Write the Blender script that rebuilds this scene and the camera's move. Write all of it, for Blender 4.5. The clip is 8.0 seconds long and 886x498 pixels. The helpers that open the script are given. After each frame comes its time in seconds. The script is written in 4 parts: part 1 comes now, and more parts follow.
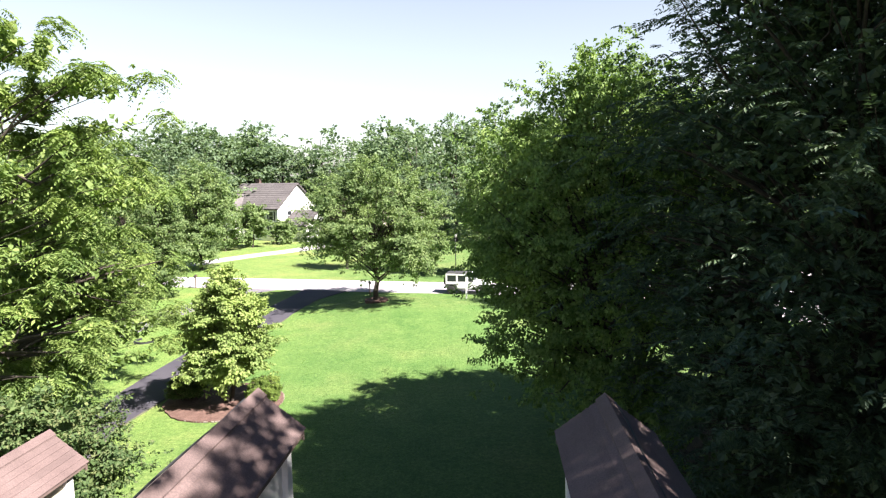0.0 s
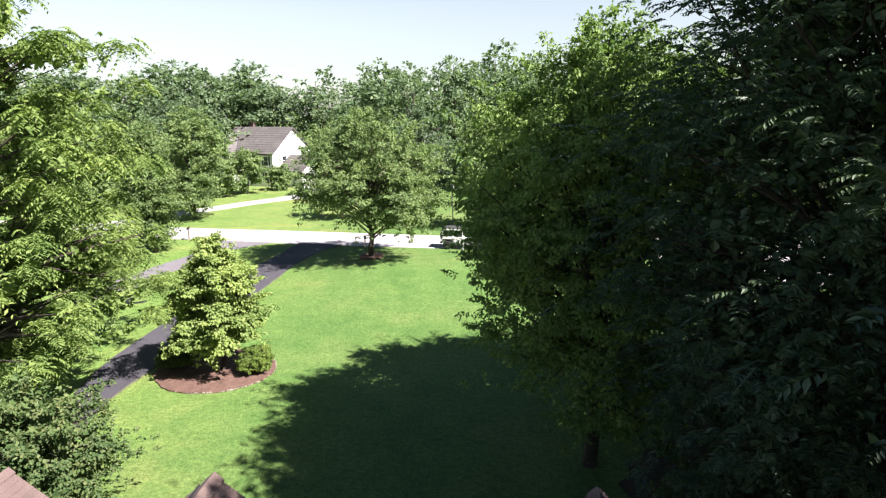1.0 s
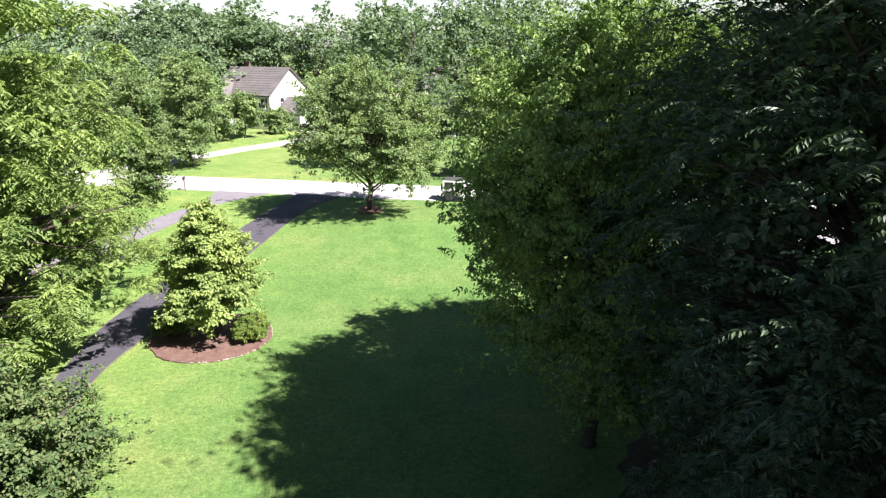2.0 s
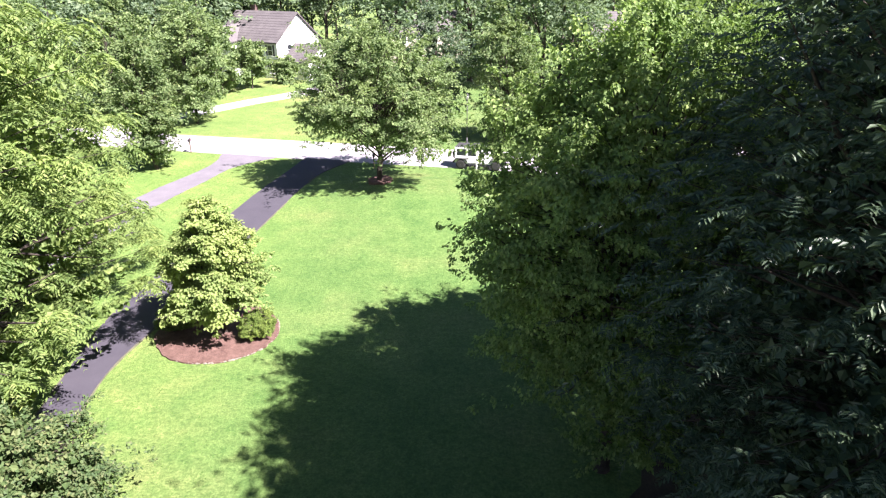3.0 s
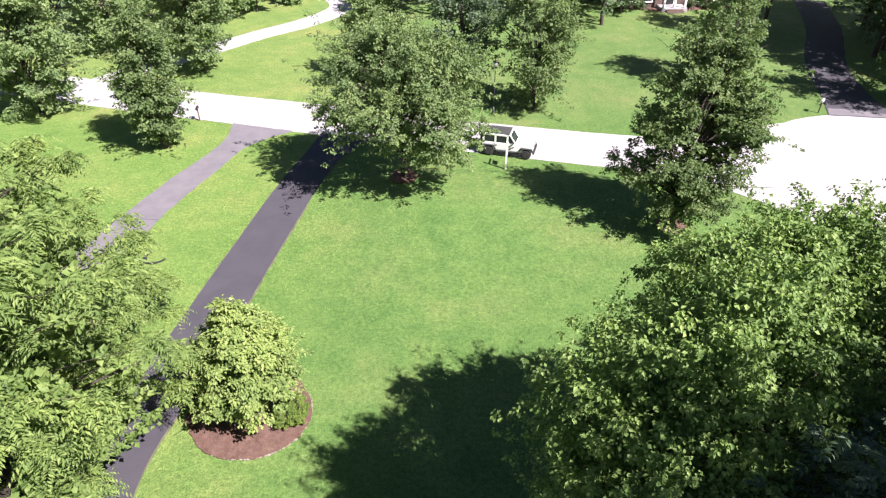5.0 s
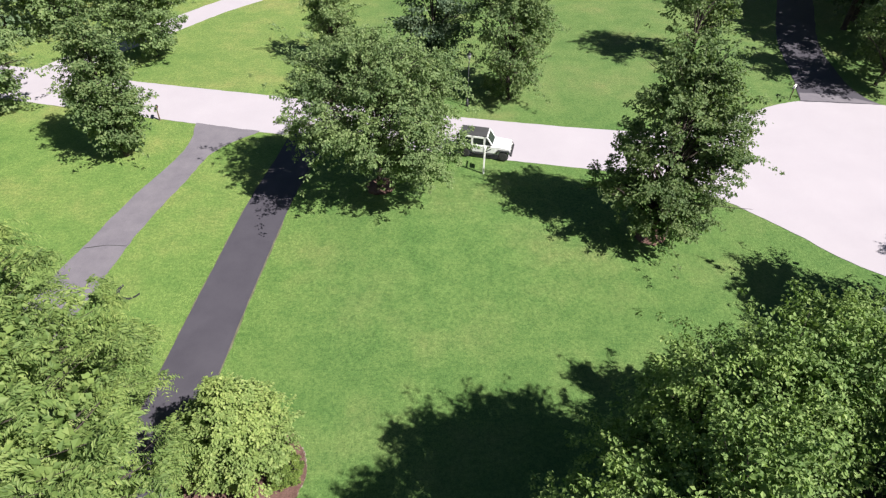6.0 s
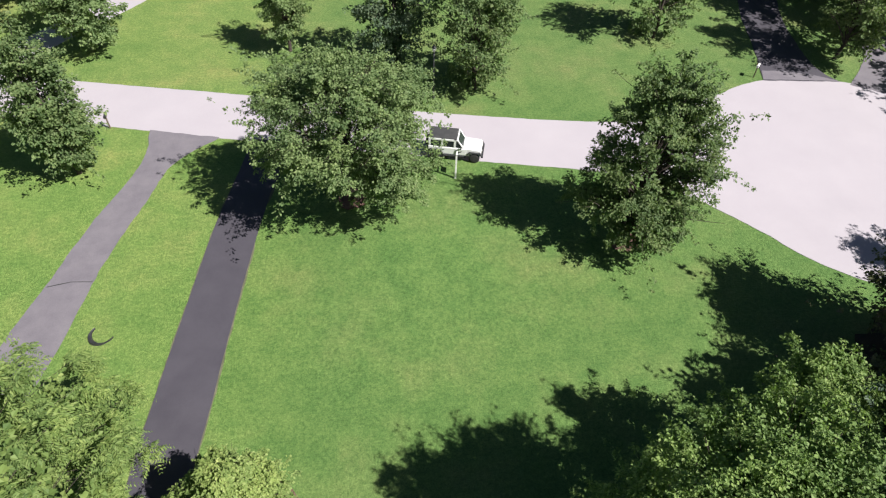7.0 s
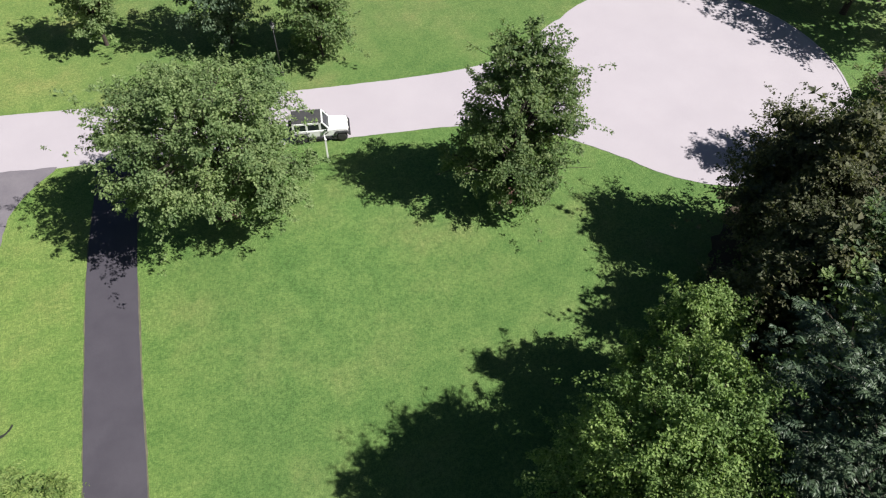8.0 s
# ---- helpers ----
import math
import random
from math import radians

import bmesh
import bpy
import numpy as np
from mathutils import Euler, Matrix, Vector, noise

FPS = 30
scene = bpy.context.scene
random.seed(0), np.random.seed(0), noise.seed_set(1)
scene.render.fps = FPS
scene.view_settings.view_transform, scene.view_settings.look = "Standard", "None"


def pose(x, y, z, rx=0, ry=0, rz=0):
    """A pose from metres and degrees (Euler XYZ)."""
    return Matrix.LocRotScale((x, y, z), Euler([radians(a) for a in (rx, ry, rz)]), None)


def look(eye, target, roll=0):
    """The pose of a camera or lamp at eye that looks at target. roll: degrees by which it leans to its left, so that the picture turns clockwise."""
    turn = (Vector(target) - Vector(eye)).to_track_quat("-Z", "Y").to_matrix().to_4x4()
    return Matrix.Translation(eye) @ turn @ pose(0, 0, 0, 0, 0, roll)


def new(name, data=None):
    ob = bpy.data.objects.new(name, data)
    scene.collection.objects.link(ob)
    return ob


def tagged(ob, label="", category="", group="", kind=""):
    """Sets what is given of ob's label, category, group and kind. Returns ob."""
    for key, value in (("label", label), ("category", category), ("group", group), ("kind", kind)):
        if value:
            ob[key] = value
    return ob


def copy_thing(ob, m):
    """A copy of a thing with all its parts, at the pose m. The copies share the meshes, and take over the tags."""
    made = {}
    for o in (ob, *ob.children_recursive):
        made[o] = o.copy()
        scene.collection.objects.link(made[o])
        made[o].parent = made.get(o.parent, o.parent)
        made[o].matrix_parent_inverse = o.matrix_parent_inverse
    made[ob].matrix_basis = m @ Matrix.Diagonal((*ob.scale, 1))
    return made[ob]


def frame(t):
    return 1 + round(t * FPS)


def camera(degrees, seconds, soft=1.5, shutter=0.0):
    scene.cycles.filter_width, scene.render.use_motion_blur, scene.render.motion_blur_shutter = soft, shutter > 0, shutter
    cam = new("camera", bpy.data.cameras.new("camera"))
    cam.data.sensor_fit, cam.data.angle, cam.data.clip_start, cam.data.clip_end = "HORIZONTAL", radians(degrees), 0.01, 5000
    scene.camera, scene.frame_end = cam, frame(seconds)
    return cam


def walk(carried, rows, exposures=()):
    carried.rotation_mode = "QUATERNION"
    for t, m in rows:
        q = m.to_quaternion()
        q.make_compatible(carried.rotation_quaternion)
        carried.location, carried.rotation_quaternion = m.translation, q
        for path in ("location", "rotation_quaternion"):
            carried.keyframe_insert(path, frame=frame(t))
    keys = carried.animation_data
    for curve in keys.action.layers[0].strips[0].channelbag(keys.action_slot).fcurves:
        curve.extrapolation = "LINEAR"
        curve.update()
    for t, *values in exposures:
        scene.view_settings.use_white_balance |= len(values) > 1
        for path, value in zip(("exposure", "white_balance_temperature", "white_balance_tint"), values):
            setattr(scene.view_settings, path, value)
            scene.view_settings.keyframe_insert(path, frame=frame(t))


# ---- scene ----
cam = camera(71.0, 8.0, soft=1.25)
METRES, EYE, TILT, LEAN, TURN = 31.0, 10.476, -6.7, 1.0, 0.0
ROWS = [
    (0.0, 0.0, 0.0, 0.0, 0.0, 0.0, -0.0),
    (0.5, 0.0032, 0.0197, 0.0263, -0.06, -2.65, -0.18),
    (1.0, 0.0072, 0.0303, 0.0435, -0.08, -5.62, -0.33),
    (1.5, 0.0111, 0.0454, 0.0598, -0.02, -8.51, -0.4),
    (3.0, 0.0121, 0.1215, 0.157, 1.35, -17.15, -0.64),
    (3.5, 0.0044, 0.1587, 0.2124, 2.21, -20.0, -0.83),
    (4.0, -0.0087, 0.1994, 0.2747, 2.7, -22.86, -1.05),
    (4.5, -0.026, 0.2414, 0.3415, 2.95, -25.73, -1.25),
    (6.0, -0.0823, 0.3829, 0.5447, -1.35, -34.19, -1.64),
    (6.5, -0.1012, 0.4369, 0.6094, -3.45, -37.11, -1.74),
    (7.0, -0.1164, 0.4911, 0.6725, -5.96, -39.92, -1.75),
    (7.5, -0.1282, 0.5394, 0.7334, -11.52, -42.71, -1.45),
    (8.0, -0.1391, 0.5819, 0.7916, -23.11, -47.69, -0.61),
]
EXPOSURES = [(0.0, 2.14, 6560, 13), (1.0, 1.87, 6560, 12), (1.6, 1.90, 6500, 12), (2.8, 2.24, 6300, 23), (3.6, 2.28, 6250, 25), (4.4, 2.05, 6300, 23), (5.4, 1.40, 6420, 14), (6.0, 1.14, 6380, 11), (7.0, 1.00, 6380, 10), (8.0, 0.93, 6380, 10)]
walk(cam, [(t, pose(0, 0, EYE, TILT, LEAN, TURN) @ pose(METRES * x, METRES * y, METRES * z, 90 + pitch, roll, yaw)) for t, x, y, z, yaw, pitch, roll in ROWS], EXPOSURES)

# ---- world and sun ----
SUN_EL, SUN_AZ = radians(49.0), radians(-33.5)  # where the sun stands, as an angle from +x
world = bpy.data.worlds.new("sky")
scene.world = world
world.use_nodes = True
wn = world.node_tree
sky = wn.nodes.new("ShaderNodeTexSky")
sky.sky_type, sky.sun_disc = "NISHITA", False
sky.sun_elevation, sky.sun_rotation = SUN_EL, math.pi / 2 - SUN_AZ
sky.dust_density, sky.ozone_density = 1.0, 1.0
haze = wn.nodes.new("ShaderNodeHueSaturation")  # a hazy, washed-out summer sky
wn.links.new(sky.outputs[0], haze.inputs["Color"])
up = wn.nodes.new("ShaderNodeSeparateXYZ")
wn.links.new(wn.nodes.new("ShaderNodeTexCoord").outputs["Generated"], up.inputs[0])
for socket, low, high in (("Saturation", 0.58, 1.45), ("Value", 1.30, 0.55)):  # bright whitish haze low down, clear blue overhead
    clear = wn.nodes.new("ShaderNodeMapRange")
    for i, v in enumerate((0.28, 0.70, low, high)):
        clear.inputs[i + 1].default_value = v
    wn.links.new(up.outputs[2], clear.inputs[0])
    wn.links.new(clear.outputs[0], haze.inputs[socket])
wn.links.new(haze.outputs[0], wn.nodes["Background"].inputs[0])
wn.nodes["Background"].inputs[1].default_value = 0.040
sun = new("sun", bpy.data.lights.new("sun", "SUN"))
sun.data.energy, sun.data.angle, sun.data.color = 5.0, radians(0.5), (1.0, 0.96, 0.90)
sun.matrix_world = look((math.cos(SUN_EL) * math.cos(SUN_AZ) * 90, math.cos(SUN_EL) * math.sin(SUN_AZ) * 90, math.sin(SUN_EL) * 90), (0, 0, 0))

# ---- materials ----
def mat(name, rough=0.8, metal=0.0):
    m = bpy.data.materials.new(name)
    m.use_nodes = True
    b = m.node_tree.nodes["Principled BSDF"]
    b.inputs["Roughness"].default_value, b.inputs["Metallic"].default_value = rough, metal
    return m, m.node_tree, b


def noise_fac(nt, scale, detail=4.0, rough=0.6, coord="Object"):
    tc = nt.nodes.new("ShaderNodeTexCoord")
    n = nt.nodes.new("ShaderNodeTexNoise")
    n.inputs["Scale"].default_value, n.inputs["Detail"].default_value, n.inputs["Roughness"].default_value = scale, detail, rough
    nt.links.new(tc.outputs[coord], n.inputs["Vector"])
    return n.outputs["Fac"]


def ramp(nt, fac, stops):
    r = nt.nodes.new("ShaderNodeValToRGB")
    while len(r.color_ramp.elements) < len(stops):
        r.color_ramp.elements.new(0.5)
    for e, (p, c) in zip(r.color_ramp.elements, stops):
        e.position, e.color = p, (*c, 1)
    nt.links.new(fac, r.inputs[0])
    return r.outputs[0]


def mix(nt, kind, fac, a, b):
    n = nt.nodes.new("ShaderNodeMix")
    n.data_type, n.blend_type = "RGBA", kind
    for sock, v in ((n.inputs[0], fac), (n.inputs[6], a), (n.inputs[7], b)):
        if isinstance(v, (int, float)):
            sock.default_value = v
        elif isinstance(v, tuple):
            sock.default_value = (*v, 1)
        else:
            nt.links.new(v, sock)
    return n.outputs[2]


def bump(nt, b, fac, strength, dist):
    n = nt.nodes.new("ShaderNodeBump")
    n.inputs["Strength"].default_value, n.inputs["Distance"].default_value = strength, dist
    nt.links.new(fac, n.inputs["Height"])
    nt.links.new(n.outputs[0], b.inputs["Normal"])


def surface(name, dark, light, scale, rough=0.8, grain=60.0, grain_amount=0.35, relief=0.3, depth=0.01, metal=0.0, piece=0.0):
    """Two scales of colour variation, a fine relief, and a shift from piece to piece."""
    m, nt, b = mat(name, rough, metal)
    big = ramp(nt, noise_fac(nt, scale), [(0.3, dark), (0.7, light)])
    fine = noise_fac(nt, grain, 6.0, 0.7)
    g = ramp(nt, fine, [(0.25, (1 - grain_amount,) * 3), (0.75, (1 + grain_amount * 0.5,) * 3)])
    c = mix(nt, "MULTIPLY", 1.0, big, g)
    if piece:
        oi = nt.nodes.new("ShaderNodeObjectInfo")
        c = mix(nt, "MULTIPLY", 1.0, c, ramp(nt, oi.outputs["Random"], [(0.0, (1 - piece,) * 3), (1.0, (1 + piece,) * 3)]))
    nt.links.new(c, b.inputs["Base Color"])
    bump(nt, b, fine, relief, depth)
    return m


def leaf_material(name, dark, light, tip, glow=0.35, rough=0.62, gloss=0.25):
    """Leaves: each its own shade, patches of lighter growth, light passing through the blade."""
    m, nt, b = mat(name, rough)
    geo = nt.nodes.new("ShaderNodeNewGeometry")
    c = ramp(nt, geo.outputs["Random Per Island"], [(0.0, dark), (0.55, light), (1.0, tip)])
    patch = ramp(nt, noise_fac(nt, 0.55, 3.0), [(0.35, (0.72, 0.78, 0.72)), (0.68, (1.2, 1.15, 1.0))])
    c = mix(nt, "MULTIPLY", 1.0, c, patch)
    nt.links.new(c, b.inputs["Base Color"])
    b.inputs["Specular IOR Level"].default_value = gloss
    tr = nt.nodes.new("ShaderNodeBsdfTranslucent")
    nt.links.new(mix(nt, "MULTIPLY", 1.0, c, (1.15, 1.25, 0.7)), tr.inputs[0])
    ms = nt.nodes.new("ShaderNodeMixShader")
    ms.inputs[0].default_value = glow
    nt.links.new(b.outputs[0], ms.inputs[1])
    nt.links.new(tr.outputs[0], ms.inputs[2])
    nt.links.new(ms.outputs[0], nt.nodes["Material Output"].inputs["Surface"])
    return m


def lawn_material():
    m, nt, b = mat("lawn_grass", 0.75)
    wide = ramp(nt, noise_fac(nt, 0.13, 6.0, 0.65), [(0.36, (0.075, 0.144, 0.038)), (0.49, (0.091, 0.161, 0.044)), (0.58, (0.107, 0.168, 0.050)), (0.68, (0.132, 0.173, 0.058))])
    # the lawn turns lighter and yellower to the left, from x -7 to -16
    tc = nt.nodes.new("ShaderNodeTexCoord")
    sep = nt.nodes.new("ShaderNodeSeparateXYZ")
    nt.links.new(tc.outputs["Object"], sep.inputs[0])
    side = nt.nodes.new("ShaderNodeMapRange")
    side.inputs[1].default_value, side.inputs[2].default_value = -7.0, -16.0
    nt.links.new(sep.outputs[0], side.inputs[0])
    wide = mix(nt, "MIX", side.outputs[0], wide, mix(nt, "MULTIPLY", 1.0, wide, (1.34, 1.22, 1.14)))
    # beyond the road the lawn colour gains a little red and blue
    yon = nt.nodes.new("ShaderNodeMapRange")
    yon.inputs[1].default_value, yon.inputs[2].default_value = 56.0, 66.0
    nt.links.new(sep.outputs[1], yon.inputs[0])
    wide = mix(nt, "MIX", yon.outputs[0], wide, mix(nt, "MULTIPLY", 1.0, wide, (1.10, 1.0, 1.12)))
    clump = ramp(nt, noise_fac(nt, 4.5, 4.0, 0.6), [(0.36, (0.76, 0.81, 0.76)), (0.64, (1.20, 1.15, 1.18))])
    wide = mix(nt, "MULTIPLY", 1.0, wide, ramp(nt, noise_fac(nt, 0.75, 5.0, 0.7), [(0.36, (0.84, 0.90, 0.86)), (0.64, (1.16, 1.09, 1.10))]))
    blade = noise_fac(nt, 11.0, 5.0, 0.7)
    c = mix(nt, "MULTIPLY", 1.0, mix(nt, "MULTIPLY", 1.0, wide, clump), ramp(nt, blade, [(0.36, (0.69, 0.73, 0.69)), (0.64, (1.29, 1.24, 1.25))]))
    nt.links.new(c, b.inputs["Base Color"])
    b.inputs["Specular IOR Level"].default_value = 0.2
    bump(nt, b, blade, 0.8, 0.09)
    return m


M_LAWN = lawn_material()
M_GRASS = leaf_material("grass_blades", (0.060, 0.130, 0.028), (0.082, 0.160, 0.036), (0.115, 0.178, 0.045), 0.3, 0.6)
M_DRY = surface("dry_verge", (0.081, 0.087, 0.046), (0.136, 0.130, 0.081), 1.5, 0.95, 25.0, 0.4, 0.6, 0.02)
M_SEAL = surface("crack_sealant", (0.03, 0.03, 0.032), (0.05, 0.05, 0.05), 4.0, 0.6, 40.0, 0.2, 0.2, 0.003)
M_CONCRETE = surface("pale_concrete", (0.330, 0.300, 0.328), (0.356, 0.324, 0.352), 0.25, 0.9, 30.0, 0.12, 0.2, 0.004)
M_ASPHALT = surface("fresh_asphalt", (0.047, 0.042, 0.055), (0.061, 0.055, 0.069), 0.5, 0.85, 45.0, 0.4, 0.5, 0.006)
M_OLD_ASPHALT = surface("worn_asphalt", (0.128, 0.115, 0.134), (0.166, 0.150, 0.168), 0.8, 0.9, 40.0, 0.35, 0.5, 0.006)
M_MULCH = surface("bark_mulch", (0.093, 0.046, 0.036), (0.167, 0.096, 0.077), 3.0, 0.95, 18.0, 0.6, 1.0, 0.04)
M_EARTH = surface("bare_dry_earth", (0.20, 0.15, 0.11), (0.30, 0.235, 0.18), 1.2, 0.95, 20.0, 0.4, 0.8, 0.03)
M_SOIL = surface("woodland_ground", (0.028, 0.024, 0.015), (0.062, 0.046, 0.028), 1.5, 0.95, 10.0, 0.6, 1.0, 0.04)
M_STONE = surface("edging_stone", (0.165, 0.136, 0.108), (0.238, 0.204, 0.165), 3.0, 0.85, 25.0, 0.35, 0.6, 0.01, piece=0.25)
M_BARK = surface("bark", (0.034, 0.026, 0.020), (0.081, 0.062, 0.050), 2.5, 0.95, 14.0, 0.6, 1.0, 0.03)
M_SHINGLE = surface("brown_shingle", (0.112, 0.074, 0.070), (0.158, 0.109, 0.103), 1.2, 0.9, 55.0, 0.45, 0.6, 0.006, piece=0.1)
M_GREY_SHINGLE = surface("grey_shingle", (0.093, 0.081, 0.084), (0.136, 0.121, 0.121), 0.8, 0.9, 30.0, 0.35, 0.6, 0.01, piece=0.08)
M_WHITE = surface("white_siding", (0.72, 0.71, 0.69), (0.80, 0.79, 0.77), 1.5, 0.6, 40.0, 0.08, 0.1, 0.002)
M_CREAM = surface("cream_siding", (0.409, 0.372, 0.285), (0.459, 0.422, 0.335), 1.5, 0.6, 40.0, 0.08, 0.1, 0.002)
M_TRIM = surface("white_paint", (0.76, 0.75, 0.73), (0.82, 0.81, 0.79), 3.0, 0.45, 40.0, 0.06, 0.1, 0.002)
M_BRICK = surface("red_brick", (0.085, 0.055, 0.048), (0.135, 0.090, 0.078), 4.0, 0.9, 30.0, 0.35, 0.5, 0.01)
M_BLACK = surface("black_metal", (0.018, 0.018, 0.020), (0.032, 0.032, 0.034), 4.0, 0.5, 60.0, 0.2, 0.1, 0.002)
M_RUBBER = surface("tyre_rubber", (0.018, 0.018, 0.018), (0.035, 0.034, 0.033), 6.0, 0.85, 60.0, 0.3, 0.3, 0.004)
M_CARPAINT = surface("white_car_paint", (0.72, 0.72, 0.71), (0.78, 0.78, 0.77), 1.0, 0.25, 60.0, 0.03, 0.02, 0.001)
M_CARROOF = surface("black_soft_top", (0.030, 0.030, 0.032), (0.050, 0.049, 0.050), 3.0, 0.8, 60.0, 0.25, 0.3, 0.003)
M_ALLOY = surface("wheel_alloy", (0.42, 0.42, 0.43), (0.55, 0.55, 0.56), 5.0, 0.35, 60.0, 0.1, 0.05, 0.001, metal=0.9)
M_LAMPGLASS = surface("frosted_lamp_glass", (0.55, 0.54, 0.50), (0.65, 0.64, 0.60), 6.0, 0.3, 60.0, 0.05, 0.05, 0.001)
M_GLASS = mat("window_glass", 0.06)[0]
M_GLASS.node_tree.nodes["Principled BSDF"].inputs["Base Color"].default_value = (0.02, 0.024, 0.028, 1)
M_RED = surface("red_flag", (0.35, 0.03, 0.025), (0.45, 0.05, 0.04), 6.0, 0.5, 60.0, 0.1, 0.1, 0.001)
M_BROWN_TRIM = surface("brown_painted_trim", (0.124, 0.087, 0.077), (0.167, 0.121, 0.108), 3.0, 0.6, 40.0, 0.15, 0.1, 0.002)
M_WOOD = surface("weathered_wood", (0.099, 0.074, 0.053), (0.174, 0.130, 0.093), 5.0, 0.85, 40.0, 0.4, 0.5, 0.004)

LEAF = {
    "walnut": leaf_material("walnut_leaves", (0.044, 0.073, 0.042), (0.062, 0.100, 0.057), (0.087, 0.127, 0.074), 0.16, 0.48, 0.45),
    "locust": leaf_material("locust_leaves", (0.106, 0.164, 0.050), (0.170, 0.238, 0.074), (0.240, 0.300, 0.108), 0.36),
    "sweetgum": leaf_material("sweetgum_leaves", (0.108, 0.174, 0.054), (0.178, 0.266, 0.086), (0.256, 0.338, 0.130), 0.34),
    "maple": leaf_material("maple_leaves", (0.130, 0.190, 0.086), (0.186, 0.254, 0.116), (0.245, 0.304, 0.158), 0.40, 0.62, 0.15),
    "oak": leaf_material("oak_leaves", (0.102, 0.154, 0.068), (0.150, 0.214, 0.092), (0.208, 0.254, 0.126), 0.42),
    "dogwood": leaf_material("dogwood_leaves", (0.158, 0.222, 0.070), (0.236, 0.308, 0.104), (0.320, 0.378, 0.150), 0.34),
    "shrub": leaf_material("shrub_leaves", (0.058, 0.097, 0.038), (0.094, 0.141, 0.055), (0.164, 0.183, 0.087), 0.30),
    "boxwood": leaf_material("boxwood_leaves", (0.101, 0.158, 0.036), (0.151, 0.219, 0.049), (0.215, 0.267, 0.074), 0.30),
    "woods": leaf_material("woodland_leaves", (0.061, 0.098, 0.051), (0.095, 0.142, 0.072), (0.148, 0.190, 0.104), 0.38),
    # distance haze put into the leaf colour: paler, bluer, less contrast
    "hazed_woods": leaf_material("hazed_woodland_leaves", (0.107, 0.157, 0.100), (0.150, 0.209, 0.133), (0.199, 0.258, 0.171), 0.4, 0.95),
    "darkoak": leaf_material("dark_oak_leaves", (0.068, 0.078, 0.045), (0.104, 0.112, 0.065), (0.150, 0.148, 0.090), 0.34),
    "bluewoods": leaf_material("dusky_woodland_leaves", (0.079, 0.122, 0.081), (0.119, 0.170, 0.114), (0.175, 0.227, 0.156), 0.40),
}

# ---- mesh helpers ----
def part(name, bm, material, parent=None, label=""):
    me = bpy.data.meshes.new(name)
    bm.to_mesh(me)
    bm.free()
    me.materials.append(material)
    ob = new(name, me)
    ob.parent = parent
    return tagged(ob, label)


def raw(name, verts, faces, material, parent=None, label="", smooth=False):
    """A mesh from arrays whose faces all have the same number of corners."""
    verts, faces = np.asarray(verts, dtype=np.float32), np.asarray(faces, dtype=np.int32)
    k = faces.shape[1]
    me = bpy.data.meshes.new(name)
    me.vertices.add(len(verts))
    me.vertices.foreach_set("co", verts.ravel())
    me.loops.add(faces.size)
    me.loops.foreach_set("vertex_index", faces.ravel())
    me.polygons.add(len(faces))
    me.polygons.foreach_set("loop_start", np.arange(0, faces.size, k, dtype=np.int32))
    me.polygons.foreach_set("use_smooth", np.full(len(faces), smooth))
    me.update(calc_edges=True)
    me.materials.append(material)
    ob = new(name, me)
    ob.parent = parent
    return tagged(ob, label)


def empty(name, x=0.0, y=0.0, z=0.0, rz=0.0):
    ob = new(name)
    ob.matrix_basis = pose(x, y, z, 0, 0, rz)
    return ob


def box(bm, x0, x1, y0, y1, z0, z1, m=None):
    vs = [bm.verts.new((x, y, z)) for z in (z0, z1) for x, y in ((x0, y0), (x1, y0), (x1, y1), (x0, y1))]
    for f in ((3, 2, 1, 0), (4, 5, 6, 7), (0, 1, 5, 4), (1, 2, 6, 5), (2, 3, 7, 6), (3, 0, 4, 7)):
        bm.faces.new([vs[i] for i in f])
    if m is not None:
        for v in vs:
            v.co = m @ v.co
    return vs


def boxed(name, x0, x1, y0, y1, z0, z1, material, parent=None, label="", bevel=0.0, m=None):
    bm = bmesh.new()
    box(bm, x0, x1, y0, y1, z0, z1, m)
    if bevel:
        bmesh.ops.bevel(bm, geom=bm.edges[:], offset=bevel, segments=2, affect="EDGES", profile=0.7)
    return part(name, bm, material, parent, label)


def prism(bm, outline, axis, a, b, m=None):
    """A solid from a flat outline of (u, v), drawn out along an axis from a to b."""
    def at(u, v, w):
        return {"x": (w, u, v), "y": (u, w, v), "z": (u, v, w)}[axis]
    ends = [[bm.verts.new(at(u, v, w)) for u, v in outline] for w in (a, b)]
    n = len(outline)
    bm.faces.new(ends[0])
    bm.faces.new(ends[1][::-1])
    for i in range(n):
        bm.faces.new((ends[0][i], ends[1][i], ends[1][(i + 1) % n], ends[0][(i + 1) % n]))
    bmesh.ops.recalc_face_normals(bm, faces=bm.faces[:])
    if m is not None:
        for e in ends:
            for v in e:
                v.co = m @ v.co
    return ends


def prismed(name, outline, axis, a, b, material, parent=None, label="", bevel=0.0, m=None):
    bm = bmesh.new()
    prism(bm, outline, axis, a, b, m)
    if bevel:
        bmesh.ops.bevel(bm, geom=bm.edges[:], offset=bevel, segments=2, affect="EDGES", profile=0.7)
    return part(name, bm, material, parent, label)


